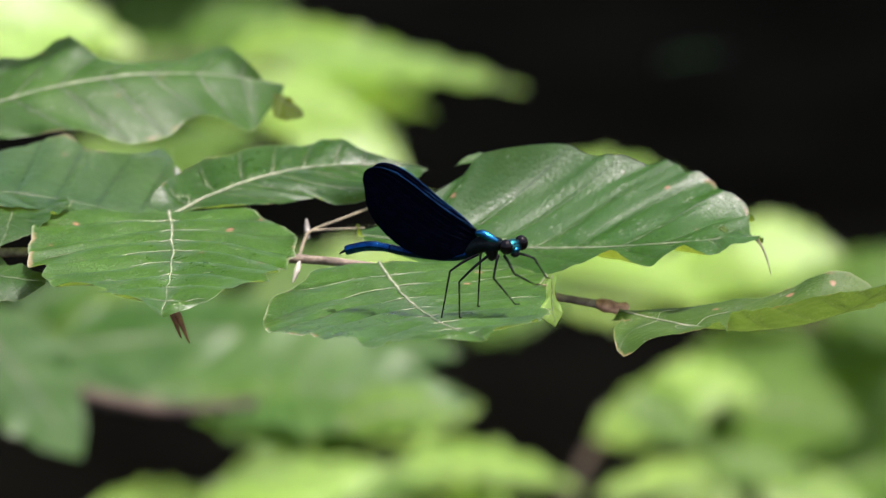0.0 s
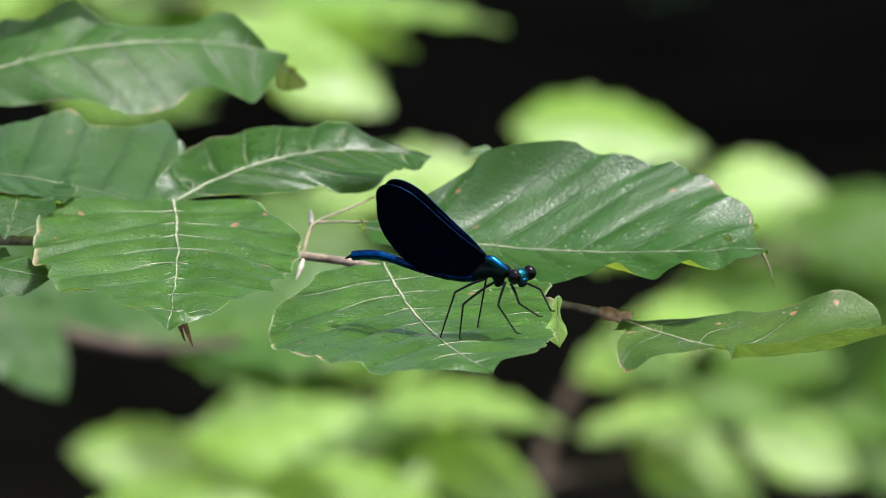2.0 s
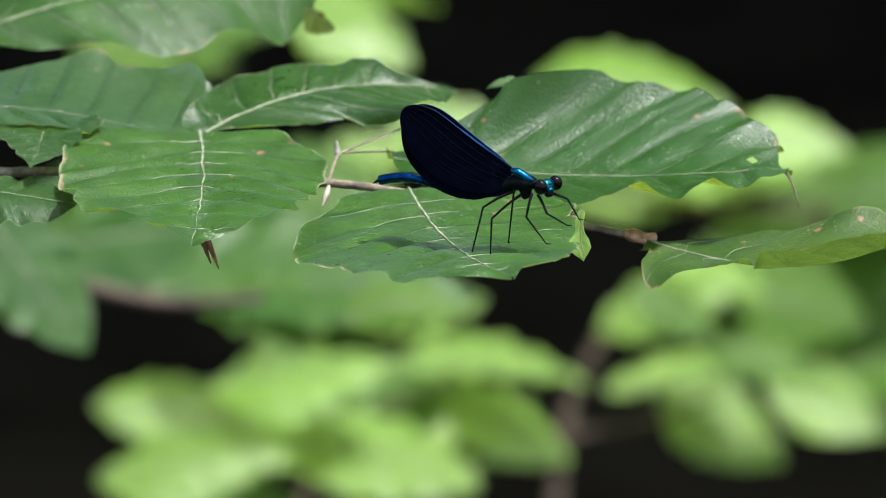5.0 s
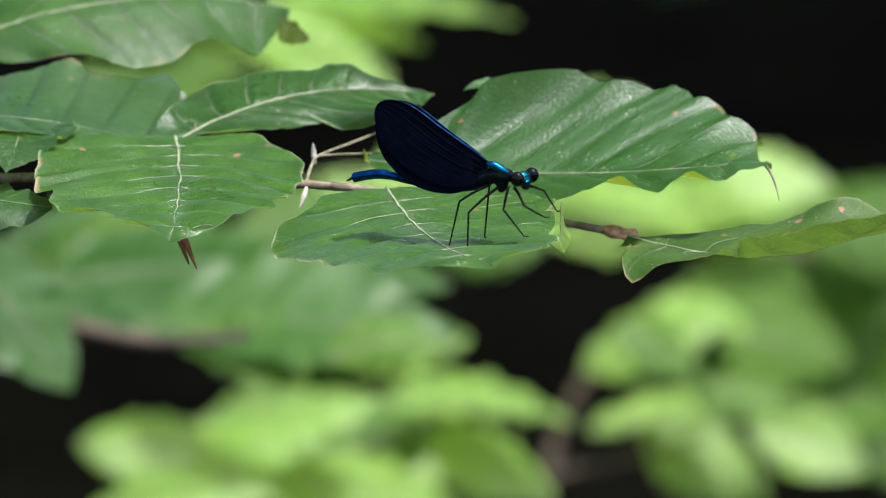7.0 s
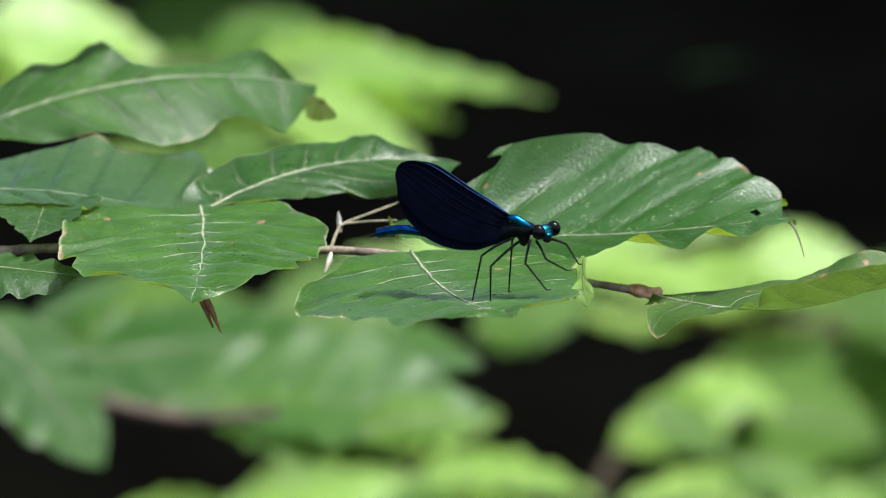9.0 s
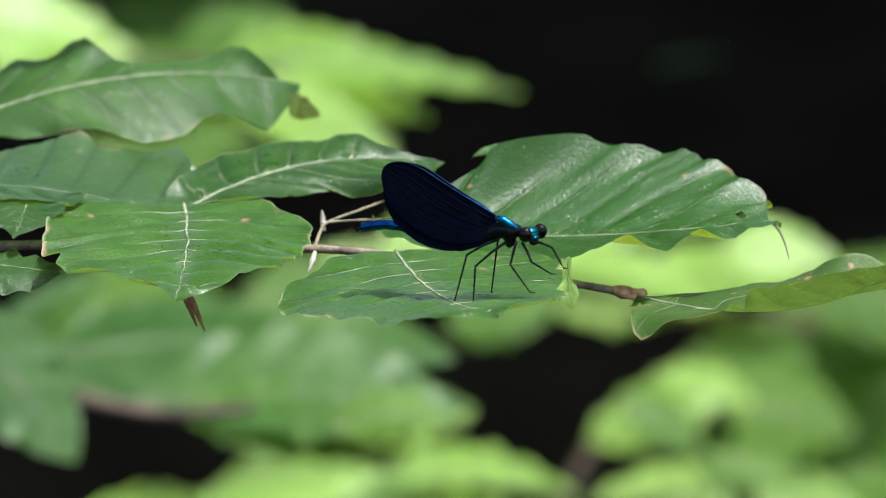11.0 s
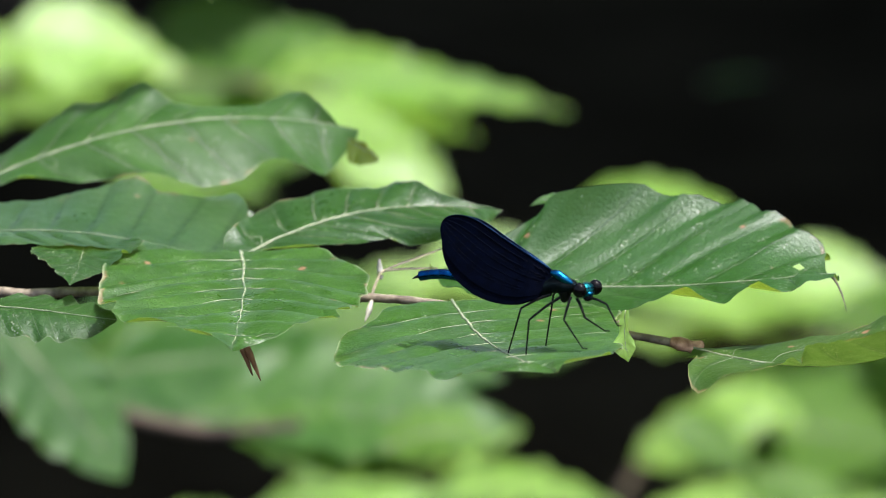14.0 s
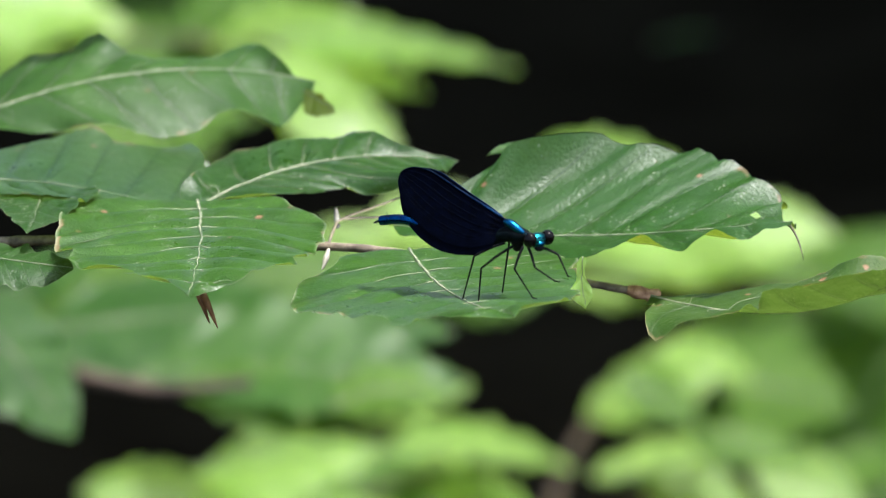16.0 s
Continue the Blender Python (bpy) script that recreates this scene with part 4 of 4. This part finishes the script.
def spray(name, label, material, leaves, twigs, seed):
    """A leafy branch: leaves as (u, w, d, length, seen height, slant, dull) in metres and degrees, twigs as lines of (u, w, d) with a thickness."""
    u0, w0, d0 = leaves[0][:3]
    origin = at(u0, w0, d0)
    ob = thing(name, label, "branch", Matrix.Translation(origin), "branches behind the insect")
    rnd = random.Random(seed)
    loose = 8 if material is MID_LEAF else 18
    for i, (u, w, d, length, high, slant, in_shade) in enumerate(leaves):
        c = at(u, w, d) - origin
        a = Vector((math.cos(radians(slant)), 0, 0)) + RISE * math.sin(radians(slant))
        width = max(0.66 * length, high * 1.12)
        roll = math.degrees(math.asin(min(0.98, high / width))) - 15
        half = width / 2 * 1000
        # flagged leaves take the copy whose colour holds the shade
        kind = SHADED_SAPLING if in_shade else material
        roll += rnd.uniform(-9, 9)
        leaf = add_leaf(ob, kind, base=(c - a * length / 2) * 1000, tip=(c + a * length / 2) * 1000, bow=(0, 0, rnd.uniform(2, 8)), near=half, far=half,
                        roll=roll, fold=(rnd.uniform(-loose, loose), rnd.uniform(-loose, loose)), curl=(rnd.uniform(-14, 4), rnd.uniform(-10, 8)), wave=1.6 if material is MID_LEAF else 2.6, scallop=0.015,
                        profile=rnd.choice((OVAL, BROAD, TAPER)), veins=8.0, ridge=0.6, twist=rnd.uniform(-16, 16), seed=seed * 31 + i, nu=30, nv=9, thick=0.9)
    # the stem, rooted in the ground below
    foot = Vector((twigs[0][0][0][0], twigs[0][0][0][1], twigs[0][0][0][2]))
    start = at(*foot) - origin
    ground = Vector((start.x * 1.05 + 0.12 * (1 if start.x > 0 else -1), start.y + 0.1, -origin.z - 0.05))
    v, f = tube(np.array([tuple(ground), tuple(ground.lerp(start, 0.5) + Vector((0.03, 0.04, 0))), tuple(start)]), [0.012, twigs[0][1] * 1.3], 10, 24, 0.15)
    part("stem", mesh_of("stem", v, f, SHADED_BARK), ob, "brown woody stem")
    for line, r0, r1 in twigs:
        pts = np.array([tuple(at(*p) - origin) for p in line])
        v, f = tube(pts, [r0, r1], 10, 24, 0.2)
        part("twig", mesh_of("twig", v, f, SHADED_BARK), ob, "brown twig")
    return ob


spray("beech_spray", "sunlit pale green leaves on a high branch behind", SAPLING,
      [(-0.030, 0.102, 3.24, 0.155, 0.051, -7, 0),
       (-0.068, 0.069, 3.10, 0.092, 0.042, -14, 0),
       (-0.230, 0.127, 3.32, 0.110, 0.048, -12, 0),
       (-0.123, 0.124, 3.36, 0.079, 0.025, 25, 1),
       (-0.081, 0.111, 3.30, 0.106, 0.030, 6, 0),
       (-0.131, 0.055, 3.20, 0.067, 0.031, 14, 1),
       (-0.285, 0.111, 3.34, 0.090, 0.056, 8, 0),
       (-0.163, 0.109, 3.38, 0.090, 0.035, -6, 1),
       (-0.322, 0.131, 3.28, 0.094, 0.036, 4, 0),
       (-0.171, 0.051, 3.26, 0.098, 0.029, -8, 1),
       (-0.047, 0.092, 3.22, 0.088, 0.023, -20, 0),
       (-0.121, 0.092, 3.40, 0.094, 0.044, -4, 0),
       (-0.233, 0.108, 3.30, 0.090, 0.031, 20, 0),
       (-0.055, 0.056, 3.16, 0.075, 0.034, -20, 0),
       (-0.215, 0.084, 3.34, 0.110, 0.036, -6, 0),
       (-0.300, 0.088, 3.36, 0.090, 0.036, 5, 0)],
      [([(-0.429, 0.127, 3.33), (-0.312, 0.111, 3.33), (-0.212, 0.114, 3.33), (-0.135, 0.111, 3.33), (-0.075, 0.104, 3.33)], 0.004, 0.0015)], 1)
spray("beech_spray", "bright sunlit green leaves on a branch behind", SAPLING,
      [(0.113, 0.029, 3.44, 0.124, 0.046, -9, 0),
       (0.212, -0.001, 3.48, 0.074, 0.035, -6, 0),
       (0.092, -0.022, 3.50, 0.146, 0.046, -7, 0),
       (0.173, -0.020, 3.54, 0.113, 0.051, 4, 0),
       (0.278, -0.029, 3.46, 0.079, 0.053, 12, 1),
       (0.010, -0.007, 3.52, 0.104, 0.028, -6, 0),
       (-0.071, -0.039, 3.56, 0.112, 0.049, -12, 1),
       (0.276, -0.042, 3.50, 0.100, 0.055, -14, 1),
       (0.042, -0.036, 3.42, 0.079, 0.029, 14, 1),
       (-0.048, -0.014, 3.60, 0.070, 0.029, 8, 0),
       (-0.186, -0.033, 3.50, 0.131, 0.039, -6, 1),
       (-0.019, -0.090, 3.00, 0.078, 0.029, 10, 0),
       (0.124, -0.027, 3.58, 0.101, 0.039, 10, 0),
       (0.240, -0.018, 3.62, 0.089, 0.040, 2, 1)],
      [([(0.431, -0.056, 3.53), (0.303, -0.051, 3.53), (0.218, -0.044, 3.53), (0.130, -0.037, 3.53), (0.016, -0.017, 3.53)], 0.007, 0.002)], 2)
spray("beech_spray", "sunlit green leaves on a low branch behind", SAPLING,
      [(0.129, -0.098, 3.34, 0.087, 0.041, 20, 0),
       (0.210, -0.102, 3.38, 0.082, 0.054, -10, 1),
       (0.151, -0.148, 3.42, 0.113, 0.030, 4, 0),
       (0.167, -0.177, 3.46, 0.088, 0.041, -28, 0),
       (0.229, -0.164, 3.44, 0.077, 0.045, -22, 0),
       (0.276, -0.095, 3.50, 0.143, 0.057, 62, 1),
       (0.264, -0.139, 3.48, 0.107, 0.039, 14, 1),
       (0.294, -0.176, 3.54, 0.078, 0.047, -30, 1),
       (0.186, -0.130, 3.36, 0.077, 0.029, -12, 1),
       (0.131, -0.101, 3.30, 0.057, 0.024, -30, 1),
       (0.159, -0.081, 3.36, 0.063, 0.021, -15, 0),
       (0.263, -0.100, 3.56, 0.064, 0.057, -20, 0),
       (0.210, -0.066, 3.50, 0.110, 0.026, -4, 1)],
      [([(0.061, -0.275, 3.43), (0.069, -0.179, 3.43), (0.085, -0.134, 3.43), (0.100, -0.110, 3.43)], 0.005, 0.003), ([(0.040, -0.196, 3.43), (0.069, -0.180, 3.43), (0.112, -0.172, 3.43), (0.164, -0.155, 3.43)], 0.004, 0.002)], 3)
spray("beech_spray", "brightly lit yellow-green leaves on a low branch behind", SAPLING,
      [(-0.083, -0.129, 3.14, 0.108, 0.038, 8, 0),
       (-0.159, -0.151, 3.18, 0.085, 0.039, -4, 0),
       (-0.141, -0.180, 3.12, 0.111, 0.051, 8, 0),
       (-0.039, -0.180, 3.16, 0.117, 0.049, -12, 0),
       (0.023, -0.133, 3.22, 0.114, 0.030, -5, 0),
       (0.031, -0.167, 3.24, 0.083, 0.037, -24, 0),
       (-0.031, -0.149, 3.26, 0.092, 0.035, 10, 1),
       (-0.108, -0.164, 3.28, 0.078, 0.036, 20, 0),
       (-0.126, -0.222, 3.30, 0.112, 0.043, -14, 1),
       (-0.087, -0.149, 3.28, 0.087, 0.040, -16, 0),
       (-0.018, -0.171, 3.32, 0.078, 0.038, 6, 0),
       (-0.119, -0.176, 3.26, 0.089, 0.027, -20, 0)],
      [([(-0.112, -0.317, 3.23), (-0.086, -0.210, 3.23), (-0.047, -0.159, 3.23), (0.005, -0.136, 3.23)], 0.005, 0.002)], 4)
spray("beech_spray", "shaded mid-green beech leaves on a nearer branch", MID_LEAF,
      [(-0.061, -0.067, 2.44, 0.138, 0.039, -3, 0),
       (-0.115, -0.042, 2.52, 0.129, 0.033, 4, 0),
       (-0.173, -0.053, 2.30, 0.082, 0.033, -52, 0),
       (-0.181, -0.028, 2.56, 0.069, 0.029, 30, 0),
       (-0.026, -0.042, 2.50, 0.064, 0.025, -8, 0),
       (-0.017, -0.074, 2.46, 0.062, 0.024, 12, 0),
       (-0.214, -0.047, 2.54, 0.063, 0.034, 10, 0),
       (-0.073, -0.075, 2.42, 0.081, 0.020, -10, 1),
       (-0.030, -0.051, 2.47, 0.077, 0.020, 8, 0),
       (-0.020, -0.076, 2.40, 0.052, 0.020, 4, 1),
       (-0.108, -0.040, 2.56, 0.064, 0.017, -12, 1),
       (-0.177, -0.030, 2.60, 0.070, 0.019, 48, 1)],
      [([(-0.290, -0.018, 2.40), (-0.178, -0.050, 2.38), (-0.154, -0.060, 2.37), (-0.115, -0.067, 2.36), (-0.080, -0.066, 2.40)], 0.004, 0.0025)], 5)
# dim partly because the shaded leaf colour is used
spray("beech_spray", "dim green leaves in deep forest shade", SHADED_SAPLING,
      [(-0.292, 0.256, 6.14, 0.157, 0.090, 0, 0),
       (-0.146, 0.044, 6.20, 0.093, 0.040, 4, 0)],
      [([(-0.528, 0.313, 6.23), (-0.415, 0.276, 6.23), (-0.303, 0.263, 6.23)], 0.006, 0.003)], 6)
# the darker mid-green leaf colour adds to the dimness here
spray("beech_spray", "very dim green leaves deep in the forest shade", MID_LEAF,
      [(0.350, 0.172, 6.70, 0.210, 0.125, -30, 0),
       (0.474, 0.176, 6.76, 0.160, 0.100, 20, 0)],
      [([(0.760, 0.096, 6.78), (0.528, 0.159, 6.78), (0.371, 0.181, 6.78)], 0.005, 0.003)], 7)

# ---- what moves ----
def motions():
    walk(branch, [(t, pose(x, y, z, rx, ry, rz)) for t, x, y, z, rx, ry, rz in BRANCH_SWAY])
    walk(insect, [(t, pose(x, y, z, rx, ry, rz)) for t, x, y, z, rx, ry, rz in INSECT_POSES])
    for wing in wings:
        walk(wing, [(t, pose(HINGE[0] / 1000, 0, HINGE[2] / 1000, lean, dip, 0)) for t, lean, dip in WING_FOLD])


motions()
